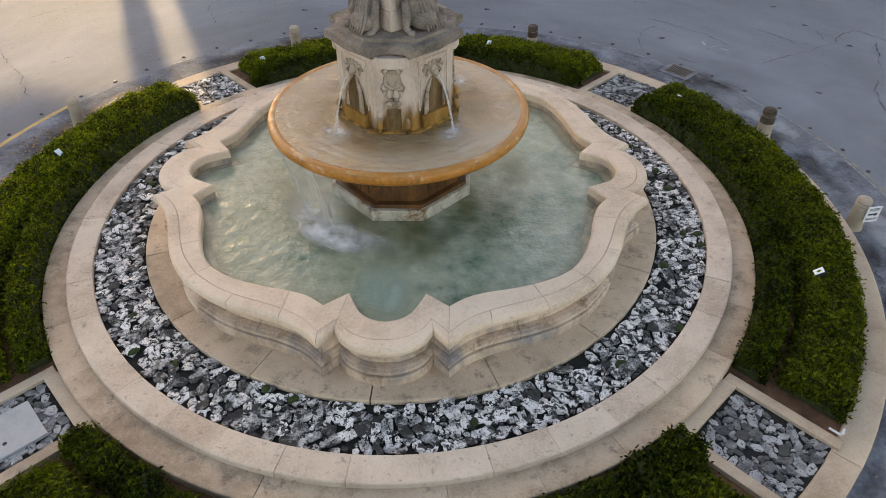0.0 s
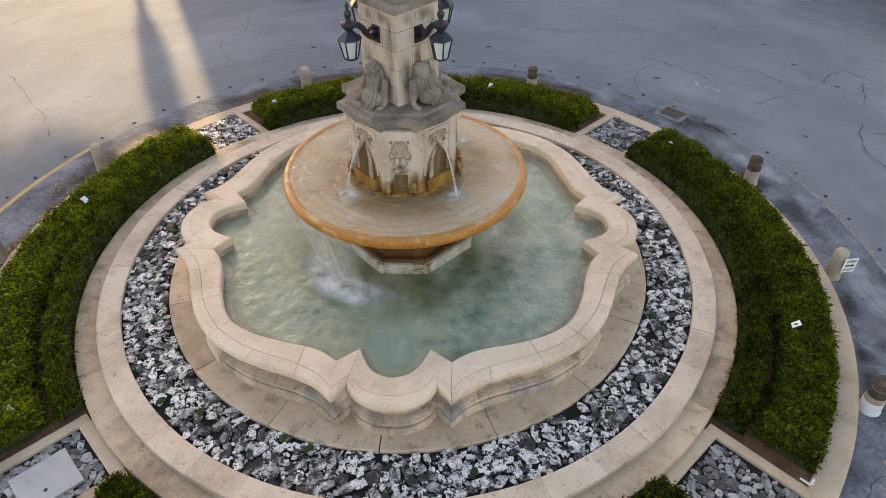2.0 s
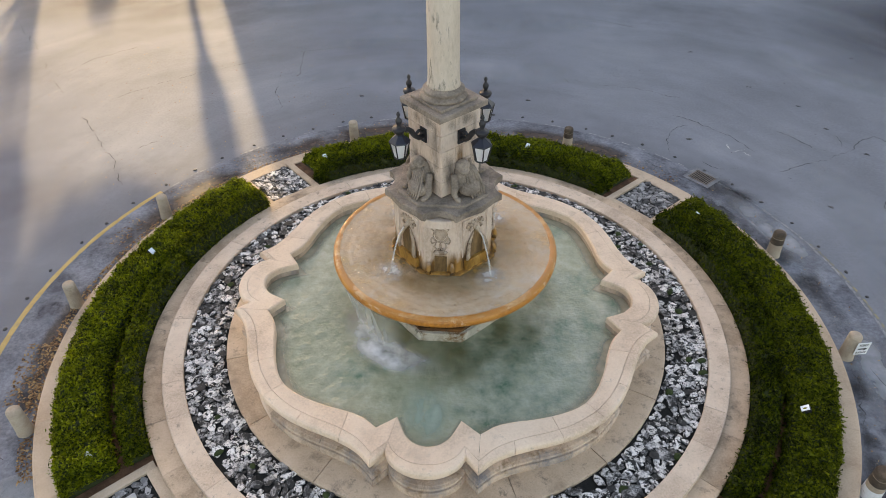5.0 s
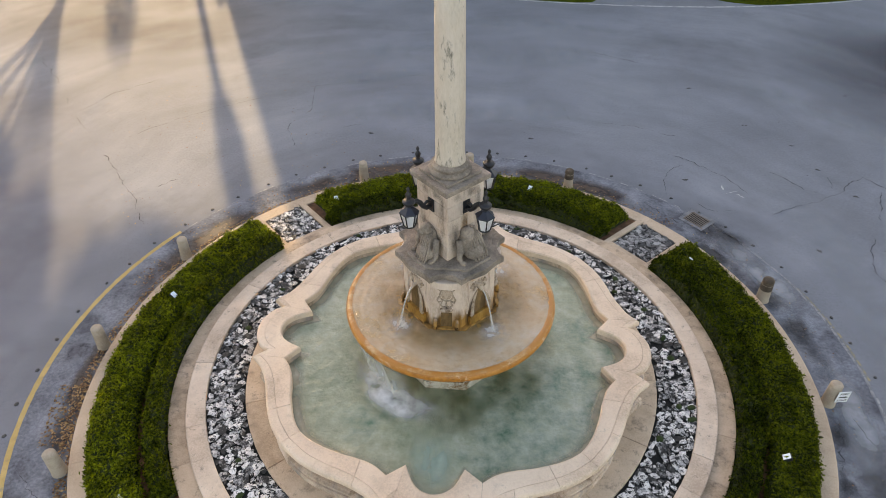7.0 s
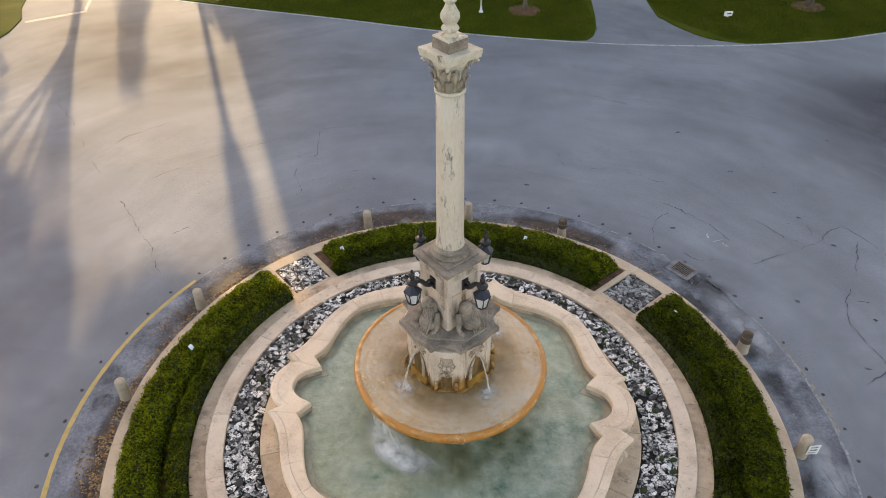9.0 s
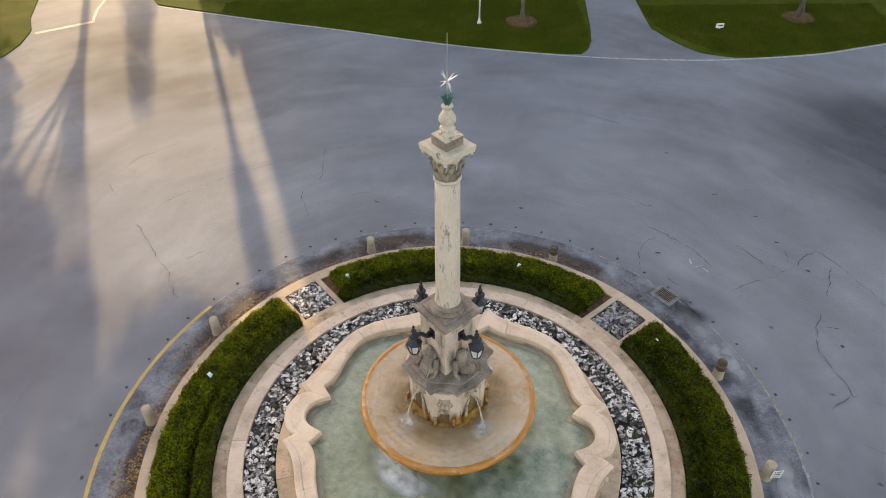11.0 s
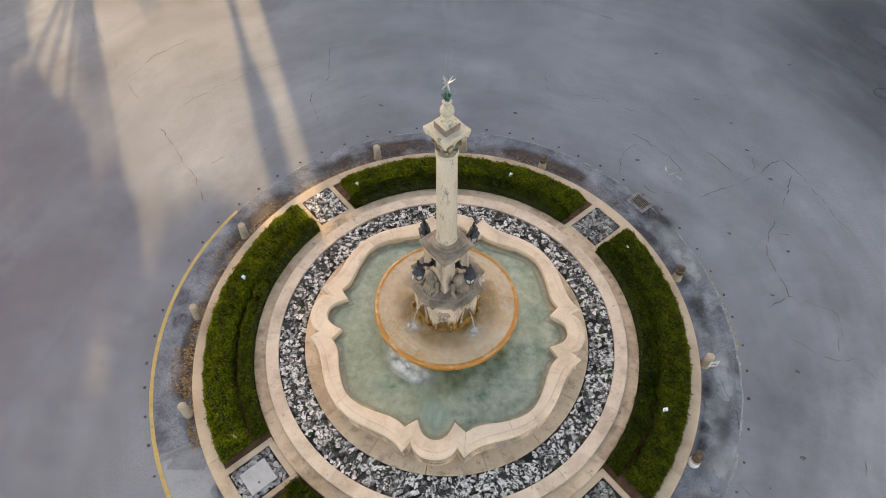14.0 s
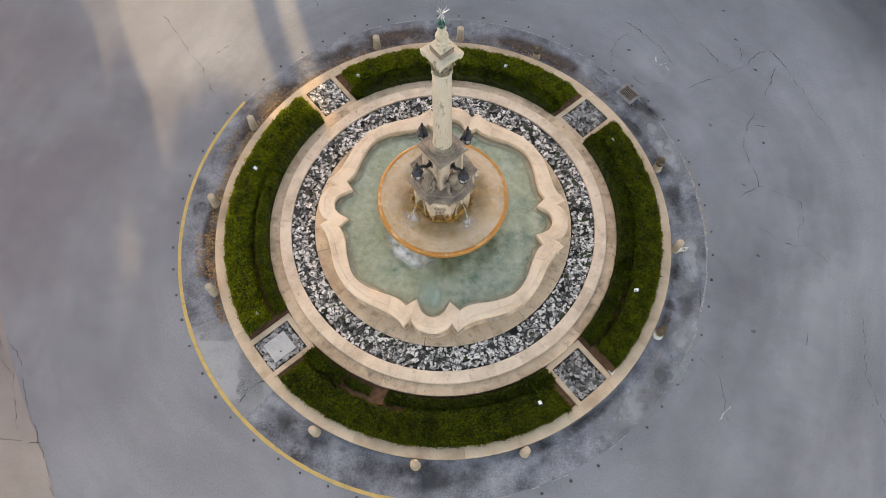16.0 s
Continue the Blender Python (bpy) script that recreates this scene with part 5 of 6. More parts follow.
part("rim_top", turned([(2.142, 2.386), (2.125, 2.41), (2.09, 2.422), (2.05, 2.416), (2.01, 2.396)], 96), RIMTOP, bowl, "pink-tan wet top of the rim", smooth=True)
part("dish", turned([(2.03, 2.404), (1.94, 2.395), (1.82, 2.38), (1.68, 2.365), (1.60, 2.30), (0.8, 2.25), (0.0, 2.26)], 96), BOWLSTONE, bowl, "tan wet inside of the bowl", smooth=True)
JETS = [(1.31 * math.cos(radians(d)), 1.31 * math.sin(radians(d))) for d in DIAGS]


def bowl_ripple(u, v):
    r, a = 0.4 + 1.635 * v, radians(-360 * u)
    x, y = r * math.cos(a), r * math.sin(a)
    z = sum(math.sin(34 * d) * 0.003 / (0.5 + 1.6 * d) for d in (math.hypot(x - p, y - q) for p, q in JETS))
    return (x, y, 2.407 + z + 0.002 * math.sin(r * 40 + 2 * math.sin(a * 5)))


solid("bowl_water", sheet(180, 60, bowl_ripple), BOWLWATER, "shallow tan rippling water lying in the bowl", "water", PLAN, kind="stuff", smooth=True)

ped = thing("fountain_pedestal", "carved octagonal stone pedestal with cartouches and spouts", "pedestal")
part("plinth", prism(octagon(0.96, 0.36), 2.26, 2.44, 0.03), WETBODY, ped, "rust-brown wet plinth course")
part("body", prism(octagon(0.88, 0.31), 2.42, 3.62, 0.01), WETBODY, ped)
part("cornice", prism(octagon(0.91, 0.315), 3.58, 3.64, 0.012), BODYSTONE, ped)


def ledge_outline(d):
    """Octagonal slab with ears at the eight corners and hollow diagonal sides."""
    pts = []
    for k in range(4):
        c, s = math.cos(k * math.pi / 2), math.sin(k * math.pi / 2)
        loc = [(1.03 + d, -0.29 - d * 0.4), (0.95 + d, -0.21), (0.90 + d, -0.10), (0.885 + d, 0.0), (0.90 + d, 0.10), (0.95 + d, 0.21), (1.03 + d, 0.29 + d * 0.4), (0.90 + d, 0.42), (0.70 + d * 0.7, 0.70 + d * 0.7), (0.42, 0.90 + d)]
        pts += [(x * c - y * s, x * s + y * c) for x, y in loc]
    return pts


part("ledge", prism(ledge_outline(-0.06), 3.64, 3.70, 0.01), GREYSTONE, ped)
part("ledge", prism(ledge_outline(0.02), 3.70, 3.83, 0.03), GREYSTONE, ped, "blackened projecting stone ledge")
part("ledge_top", prism(octagon(0.80, 0.40), 3.83, 3.88, 0.03), GREYSTONE, ped)
for ax in AXES:
    rot = pose(0, 0, 0, 0, 0, ax)
    bow = [(0.80, -0.27), (0.93, -0.27), (0.965, -0.18), (0.985, -0.09), (0.99, 0.0), (0.985, 0.09), (0.965, 0.18), (0.93, 0.27), (0.80, 0.27)]
    o = part("arched_hood", prism(bow, 3.50, 3.66, 0.03), BODYSTONE, ped, "rounded pale hood over the carved cartouche")
    o.matrix_basis = rot
    b2 = bmesh.new()
    ringp = [(0.886, 0.125 * math.cos(6.2832 * i / 24) * (1 - 0.12 * math.sin(6.2832 * i / 24)), 3.28 + 0.15 * math.sin(6.2832 * i / 24)) for i in range(25)]
    tube(b2, ringp, [0.017] * 25, 6)
    bmesh.ops.create_uvsphere(b2, u_segments=16, v_segments=10, radius=1, matrix=pose(0.88, 0, 3.28) @ Matrix.Diagonal((0.014, 0.10, 0.125, 1)))
    for sg_ in (-1, 1):
        tube(b2, [(0.885, sg_ * 0.03, 3.44), (0.895, sg_ * 0.10, 3.47), (0.895, sg_ * 0.15, 3.42), (0.89, sg_ * 0.12, 3.385)], [0.012, 0.016, 0.015, 0.009], 6)
        tube(b2, [(0.885, sg_ * 0.14, 3.24), (0.90, sg_ * 0.175, 3.17), (0.90, sg_ * 0.15, 3.10), (0.89, sg_ * 0.10, 3.12)], [0.014, 0.020, 0.020, 0.010], 6)
        tube(b2, [(0.885, sg_ * 0.08, 3.12), (0.90, sg_ * 0.11, 3.03), (0.90, sg_ * 0.07, 2.96), (0.89, sg_ * 0.02, 2.99)], [0.014, 0.020, 0.020, 0.012], 6)
        tube(b2, [(0.885, sg_ * 0.012, 3.46), (0.895, sg_ * 0.045, 3.53), (0.89, sg_ * 0.02, 3.56)], [0.008, 0.013, 0.006], 6)
    tube(b2, [(0.885, 0, 3.45), (0.90, 0, 3.53), (0.885, 0, 3.60)], [0.012, 0.018, 0.008], 6)
    tube(b2, [(0.885, 0, 3.12), (0.905, 0, 3.03), (0.90, 0, 2.94)], [0.012, 0.024, 0.016], 6)
    o = part("cartouche", b2, CARVED, ped, "thin carved oval cartouche with scrolls", smooth=True)
    o.matrix_basis = rot
    b2 = bmesh.new()
    bmesh.ops.create_uvsphere(b2, u_segments=18, v_segments=10, radius=1, matrix=pose(0.885, 0, 2.90) @ Matrix.Diagonal((0.075, 0.135, 0.05, 1)))
    for k in range(7):
        y = (k - 3) * 0.036
        tube(b2, [(0.945 - y * y * 1.6, y, 2.915), (0.93 - y * y * 1.6, y * 0.8, 2.86), (0.90, y * 0.4, 2.82)], [0.011, 0.012, 0.006], 6)
    o = part("shell_basin", b2, CARVED, ped, "small carved shell basin under the cartouche", smooth=True)
    o.matrix_basis = rot
    o = part("drip_panel", prism([(0.86, -0.12), (0.889, -0.11), (0.893, 0.0), (0.889, 0.11), (0.86, 0.12)], 2.40, 2.80, 0.01), NICHE, ped, "dark brown wet panel below the shell")
    o.matrix_basis = rot
    for sg_ in (-1, 1):
        o = part("corner_strip", boxed(0.882, sg_ * 0.28, 3.02, 0.022, 0.045, 1.16, bevel=0.006), WETBODY, ped)
        o.matrix_basis = rot
        b2 = bmesh.new()
        tube(b2, [(0.90, sg_ * 0.21, 2.66), (0.945, sg_ * 0.215, 2.60), (0.96, sg_ * 0.22, 2.52), (0.955, sg_ * 0.22, 2.44)], [0.03, 0.042, 0.045, 0.05], 8)
        o = part("claw_foot", b2, WETBODY, ped, "rust-run scrolled foot", smooth=True)
        o.matrix_basis = rot
for dg in DIAGS:
    rot = pose(0, 0, 0, 0, 0, dg)
    F = (0.88 + 0.31) / math.sqrt(2)
    for args in ((F + 0.006, 0, 3.535, 0.02, 0.60, 0.022), (F + 0.006, -0.29, 3.13, 0.02, 0.022, 0.79), (F + 0.006, 0.29, 3.13, 0.02, 0.022, 0.79),
                 (F + 0.004, -0.255, 3.16, 0.014, 0.012, 0.70), (F + 0.004, 0.255, 3.16, 0.014, 0.012, 0.70)):
        o = part("panel_frame", boxed(*args, bevel=0.005), BODYSTONE, ped)
        o.matrix_basis = rot
    b2 = bmesh.new()
    for k in range(11):
        t = (k - 5) / 5
        bmesh.ops.create_icosphere(b2, subdivisions=2, radius=1, matrix=pose(F + 0.008, 0.19 * t, 3.42 - 0.05 * t * t + 0.025 * (k % 2), 0, 0, 25 * t) @ Matrix.Diagonal((0.028, 0.03, 0.034 + 0.014 * (k % 2), 1)))
    for sg_ in (-1, 1):
        tube(b2, [(F, sg_ * 0.05, 3.40), (F + 0.025, sg_ * 0.11, 3.36), (F + 0.025, sg_ * 0.15, 3.29), (F + 0.01, sg_ * 0.12, 3.25)], [0.012, 0.02, 0.018, 0.010], 6)
    bmesh.ops.create_icosphere(b2, subdivisions=2, radius=1, matrix=pose(F + 0.01, 0, 3.35) @ Matrix.Diagonal((0.045, 0.07, 0.075, 1)))
    o = part("carved_relief", b2, CARVED, ped, "shallow carved foliage above the spout", smooth=True)
    o.matrix_basis = rot
    b2 = bmesh.new()
    tube(b2, [(F, 0, 3.30), (F + 0.05, 0, 3.30), (F + 0.10, 0, 3.275)], [0.048, 0.042, 0.040], 10)
    o = part("spout", b2, SPOUTSTONE, ped, "dark stone spout lip", smooth=True)
    o.matrix_basis = rot
    arch = [(-0.19, 2.40), (0.19, 2.40), (0.19, 2.92), (0.16, 3.03), (0.10, 3.13), (0.04, 3.21), (0.0, 3.24), (-0.04, 3.21), (-0.10, 3.13), (-0.16, 3.03), (-0.19, 2.92)]
    b2 = prism(arch, -0.004, 0.012, 0.004)
    o = part("niche", b2, NICHE, ped, "dark brown wet arch below the spout")
    o.matrix_basis = rot @ Matrix(((0, 0, 1, F), (1, 0, 0, 0), (0, 1, 0, 0), (0, 0, 0, 1)))
    for sg_ in (-1, 1):
        b2 = bmesh.new()
        tube(b2, [(F, sg_ * 0.03, 3.22), (F + 0.03, sg_ * 0.10, 3.14), (F + 0.05, sg_ * 0.17, 3.02), (F + 0.075, sg_ * 0.21, 2.88), (F + 0.09, sg_ * 0.225, 2.76), (F + 0.07, sg_ * 0.225, 2.68)], [0.015, 0.025, 0.03, 0.038, 0.042, 0.03], 8)
        o = part("scroll_bracket", b2, SPOUTSTONE, ped, "brown stained scroll beside the arch", smooth=True)
        o.matrix_basis = rot
    o = part("base_panel", boxed(F + 0.035, 0, 2.50, 0.07, 0.52, 0.30, bevel=0.02), RUSTPANEL, ped, "orange-brown wet panel at the foot")
    o.matrix_basis = rot

# water jets from the spouts
for dg in DIAGS:
    b2 = bmesh.new()
    path = [(0.93 + 0.38 * t, 0, 3.28 - 0.02 * t - 0.85 * t * t) for t in np.linspace(0, 1, 14)]
    tube(b2, path, [0.009 + 0.010 * t for t in np.linspace(0, 1, 14)], 8)
    solid("water_jet", b2, FALL, "thin white jet of water from a spout", "water jet", PLAN @ pose(0, 0, 0, 0, 0, dg), "jets", smooth=True)

# veil of water falling from the bowl's rim, and its foam
def veil_point(u, v):
    a = radians(-170 + 62 * u)
    r = 2.13 - 0.27 * v + 0.03 * math.sin(u * 29)
    return (r * math.cos(a), r * math.sin(a), 2.26 - 1.30 * v ** 1.3)


VEIL = veil_material("falling_water_veil", (3.2, 3.2, 0.3), 0.16, 0.85, 0.66, (2.0, 0.9, 1), bump=0, detail=2.5)
solid("water_fall", sheet(40, 12, veil_point), VEIL, "thin white veil of water falling from the bowl rim", "waterfall", kind="stuff", smooth=True)


def foam_point(u, v):
    a = radians(-176 + 88 * u)
    r = 1.42 + 0.92 * v
    return (r * math.cos(a), r * math.sin(a), WATERZ + 0.022 + 0.012 * math.sin(u * 37 + v * 11) * math.sin(v * 29))


FOAMY = veil_material("churned_foam", (3, 3, 3), 0.22, 0.72, 0.95, (2.0, 2.0, 1), ((0.80, 0.83, 0.84), (0.88, 0.90, 0.91)), 0.5, 0, 3)
FROTH = veil_material("thin_froth", (6, 6, 6), 0.32, 0.70, 0.62, (2.0, 2.0, 1), ((0.74, 0.77, 0.77), (0.86, 0.88, 0.88)), 0.4, 0, 3)
solid("foam", sheet(40, 14, foam_point), FOAMY, "white foam where the falling water strikes the pool", "foam", kind="stuff", smooth=True)
for dg in DIAGS:
    solid("foam", sheet(8, 8, lambda u, v: (0.98 + 0.72 * u, -0.36 + 0.72 * v, 2.416)), FROTH, "white froth where a jet meets the bowl water", "foam", PLAN @ pose(0, 0, 0, 0, 0, dg), kind="stuff")

# tan band along the pool wall, olive water with the bowl's shadow painted in round the stand, pale stripe in the front
# lobe
TANBAND = veil_material("tan_pool_edge", (1.2, 1.2, 1.2), 0.24, 0.56, 0.8, (0, 2.0, 1), ((0.40, 0.36, 0.25), (0.52, 0.47, 0.35)), 0.25)
OLIVE_SHADE = veil_material("olive_shaded_water", (1.6, 1.6, 1.6), 0.32, 0.66, 0.65, (0, 2.0, 1), ((0.13, 0.13, 0.045), (0.24, 0.225, 0.10)), 0.08)
BOWLALGAE = veil_material("olive_bowl_algae", (1.6, 1.6, 1.6), 0.25, 0.60, 0.72, (0, 2.0, 1), ((0.16, 0.095, 0.025), (0.38, 0.23, 0.08)), 0.1)
TEALSTRIPE = veil_material("pale_teal_stripe", (2.5, 1.0, 1), 0.28, 0.66, 0.75, (2.0, 2.0, 1), ((0.34, 0.48, 0.38), (0.50, 0.62, 0.52)), 0.12)


def edge_point(u, v):
    x, y = INNER[int(round(u * NOUT)) % NOUT]
    f = 1.07 - 0.155 * v
    return (x * f, y * f, WATERZ + 0.004)


# tan band that follows the basin's inner outline
solid("silt", sheet(NOUT, 8, edge_point), TANBAND, "tan band along the pool edge", "silt", PLAN, kind="stuff")
# olive tint that also paints the shadow under the bowl
solid("algae", arc_sheet(0.55, 2.55, 0, 360, WATERZ + 0.008, 48), OLIVE_SHADE, "olive water round the stand with the bowl's shadow painted in", "algae", kind="stuff")
solid("algae", arc_sheet(0.12, 1.72, 0, 360, 2.4135, 64), BOWLALGAE, "olive growth in the bowl water round the pedestal", "algae", kind="stuff")
# stripe paler than the water round it, fading at its edges
solid("pale_current", sheet(8, 8, lambda u, v: (-0.55 + 1.1 * u - 0.25 * v, -3.75 + 1.6 * v, WATERZ + 0.007)), TEALSTRIPE, "pale teal stripe in the pool lobe", "water", PLAN, kind="stuff")

# ---- pier with masonry blocks ----
PIER = PLAN @ pose(0, 0, 0, 0, 0, 45)
pier = thing("pier", "square pale ashlar pier standing cornerwise on the ledge", "pier", PIER)
S = 0.415
part("core", boxed(0, 0, 4.64, 2 * S, 2 * S, 1.52), WALLSTONE, pier)
courses = [3.90, 4.20, 4.50, 4.80, 5.10, 5.385]
for ci, (z0, z1) in enumerate(zip(courses, courses[1:])):
    cutx = 0.12 if ci % 2 else -0.12
    for lo_, hi_ in ((-S - 0.012, cutx - 0.004), (cutx + 0.004, S + 0.012)):
        me = mesh_of("block", boxed(S + 0.008, (lo_ + hi_) / 2, (z0 + z1) / 2, 0.03, hi_ - lo_, z1 - z0 - 0.008, bevel=0.006), BODYSTONE)
        for ax in AXES:
            o = part("block", me, None, pier)
            o.matrix_basis = pose(0, 0, 0, 0, 0, ax)
part("slab", boxed(0, 0, 5.395, 0.92, 0.92, 0.03), GREYSTONE, pier)
part("slab", boxed(0, 0, 5.455, 1.05, 1.05, 0.10, bevel=0.02), GREYSTONE, pier, "blackened square cap slab")


STREAK = veil_material("brown_rust_streak", (9, 9, 1.2), 0.34, 0.62, 0.8, (2.0, 1.9, 1), ((0.20, 0.10, 0.04), (0.30, 0.17, 0.08)), 0.8)
GRIME = veil_material("grey_stone_grime", (5, 5, 1.5), 0.36, 0.66, 0.75, (1.9, 1.9, 1), ((0.12, 0.10, 0.085), (0.18, 0.155, 0.13)), 0.9)
o = part("rust_streak", sheet(4, 8, lambda u, v: (S + 0.026, -0.02 + 0.2 * (u - 0.5), 4.15 + 0.75 * v)), STREAK, pier, "brown streak below a lantern")
o.matrix_basis = pose(0, 0, 0, 0, 0, 270)
for k, (y, w, z0, z1) in enumerate(((0.30, 0.25, 4.3, 5.4), (-0.28, 0.3, 3.95, 4.9), (0.1, 0.5, 3.9, 4.5), (0.0, 0.7, 5.1, 5.4))):
    for ax in AXES:
        o = part("grime", sheet(4, 6, lambda u, v: (S + 0.0245 + 0.0005 * k, y + w * (u - 0.5), z0 + (z1 - z0) * v)), GRIME, pier)
        o.matrix_basis = pose(0, 0, 0, 0, 0, ax)

# ---- carved figures against the pier ----
def carved_figure():
    """A crouching beast against the pier: haunch, chest, head, forelegs and a ribbed flank."""
    b3 = bmesh.new()

    def lump(x, y, z, sx, sy, sz, ry=0, rx=0):
        bmesh.ops.create_icosphere(b3, subdivisions=3, radius=1, matrix=pose(x, y, z, rx, ry, 0) @ Matrix.Diagonal((sx, sy, sz, 1)))
    lump(0.52, 0.0, 4.20, 0.14, 0.20, 0.32, -10)
    lump(0.62, 0.05, 4.03, 0.19, 0.21, 0.17)
    lump(0.54, -0.05, 4.45, 0.12, 0.14, 0.12)
    lump(0.63, -0.08, 4.40, 0.08, 0.08, 0.07)
    for sgn in (-1, 1):
        tube(b3, [(0.50, sgn * 0.20, 4.32), (0.58, sgn * 0.25, 4.12), (0.57, sgn * 0.26, 3.96), (0.66, sgn * 0.26, 3.905)], [0.06, 0.07, 0.055, 0.045], 10)
        lump(0.68, sgn * 0.26, 3.91, 0.08, 0.055, 0.045)
        lump(0.55, sgn * 0.11, 4.50, 0.035, 0.03, 0.05)
    for k in range(6):
        y = -0.04 + 0.05 * k
        tube(b3, [(0.54, y * 0.6, 4.44), (0.645, y * 0.85, 4.30), (0.70, y, 4.16), (0.77, y * 1.1, 4.02), (0.83, y * 1.1, 3.92)], [0.012, 0.02, 0.022, 0.022, 0.014], 7)
    for v in b3.verts:
        v.co += Vector((1, 1, 1)) * 0.012 * noise.noise(v.co * 14)
    return b3


fig_me = mesh_of("carved_figure", carved_figure(), GREYSTONE, True)
for dg in DIAGS:
    o = new("carved_figure", fig_me)
    o.matrix_basis = PLAN @ pose(0, 0, 0, 0, 0, dg)
    tagged(o, "blackened ribbed stone carving crouched against the pier", "sculpture", "carvings on the ledge")


# ---- lanterns ----
def lantern():
    t = thing("wall_lantern", "black iron lantern with white panes on a scrolled bracket", "lantern", Matrix(), "lanterns on the pier")
    part("wall_plate", boxed(0.455, 0, 4.98, 0.03, 0.16, 0.26, bevel=0.012), IRON, t)
    b3 = bmesh.new()
    tube(b3, [(0.47, 0, 4.96), (0.56, 0, 4.96), (0.64, 0, 5.03), (0.70, 0, 5.13), (0.78, 0, 5.21), (0.88, 0, 5.22), (0.97, 0, 5.19)], [0.05, 0.045, 0.045, 0.05, 0.045, 0.04, 0.03], 10)
    tube(b3, [(0.47, 0, 5.06), (0.55, 0, 5.09), (0.62, 0, 5.05)], [0.025, 0.03, 0.025], 8)
    part("arm", b3, IRON, t, smooth=True)
    b3 = turned([(0, 5.16), (0.05, 5.17), (0.10, 5.23), (0.115, 5.28), (0.10, 5.30), (0.05, 5.30), (0.03, 5.34), (0.05, 5.39), (0.055, 5.43), (0.03, 5.47), (0.018, 5.49), (0.035, 5.53), (0.02, 5.57), (0, 5.59)], 14)
    bmesh.ops.translate(b3, verts=b3.verts, vec=(0.95, 0, 0))
    part("crest", b3, IRON, t, "turned iron finial", smooth=True)
    hexa = lambda r, z: [(0.95 + r * math.cos(radians(60 * i + 30)), r * math.sin(radians(60 * i + 30)), z) for i in range(6)]
    b3 = turned([(0, 4.70), (0.02, 4.71), (0.03, 4.735), (0.11, 4.745), (0.118, 4.765), (0, 4.765)], 12)
    bmesh.ops.translate(b3, verts=b3.verts, vec=(0.95, 0, 0))
    head = part("lamp_head", b3, IRON, t, "six-sided lamp with white panes")
    b3 = bmesh.new()
    for ra, za, rb, zb in ((0.185, 5.045, 0.175, 5.065), (0.175, 5.065, 0.05, 5.17), (0.05, 5.17, 0.03, 5.20)):
        p, q = [b3.verts.new(v) for v in hexa(ra, za)], [b3.verts.new(v) for v in hexa(rb, zb)]
        for i in range(6):
            b3.faces.new((p[i], p[(i + 1) % 6], q[(i + 1) % 6], q[i]))
        if za == 5.045:
            b3.faces.new(list(reversed(p)))
    part("roof", b3, IRONROOF, head, "blue-black six-sided roof")
    for i in range(6):
        b3 = bmesh.new()
        tube(b3, [hexa(0.168, 5.045)[i], hexa(0.105, 4.76)[i]], [0.012, 0.012], 6)
        part("post", b3, IRON, head)
        a0, a1, c0, c1 = hexa(0.160, 5.045)[i], hexa(0.160, 5.045)[(i + 1) % 6], hexa(0.100, 4.765)[i], hexa(0.100, 4.765)[(i + 1) % 6]
        b3 = bmesh.new()
        b3.faces.new([b3.verts.new(v) for v in (c0, c1, a1, a0)])
        g = bmesh.ops.solidify(b3, geom=list(b3.faces), thickness=0.006)
        part("pane", b3, FROST, head)
    return t


lan = lantern()
for k, dg in enumerate(DIAGS):
    m = PLAN @ pose(0, 0, 0, 0, 0, dg)
    if k == 0:
        lan.matrix_basis = m
    else:
        copy_thing(lan, m)

# ---- column ----
col = thing("column", "tall weathered stone column with a leafy capital", "column")
part("plinth", boxed(0, 0, 5.53, 0.80, 0.80, 0.05, m=pose(0, 0, 0, 0, 0, 45), bevel=0.015), GREYSTONE, col)
part("base", turned([(0, 5.55), (0.375, 5.55), (0.395, 5.58), (0.375, 5.615), (0.335, 5.63), (0.325, 5.655), (0.345, 5.675), (0.35, 5.70), (0.33, 5.72), (0.295, 5.735), (0.285, 5.76), (0, 5.76)], 48), GREYSTONE, col, "dark moulded round base", smooth=True)
part("shaft", turned([(0, 5.75), (0.285, 5.75), (0.272, 5.80), (0.262, 5.95), (0.26, 6.8), (0.255, 7.5), (0.247, 8.3), (0.238, 8.98), (0, 8.98)], 48), SHAFT, col, "pale blotched stone shaft", smooth=True)
part("astragal", turned([(0, 8.96), (0.245, 8.96), (0.268, 8.98), (0.268, 9.01), (0.245, 9.03), (0, 9.03)], 40), CAPSTONE, col, smooth=True)
capital = part("capital", turned([(0, 9.02), (0.235, 9.02), (0.24, 9.25), (0.27, 9.45), (0.33, 9.58), (0, 9.60)], 32), CAPSTONE, col, "leafy stone capital", smooth=True)


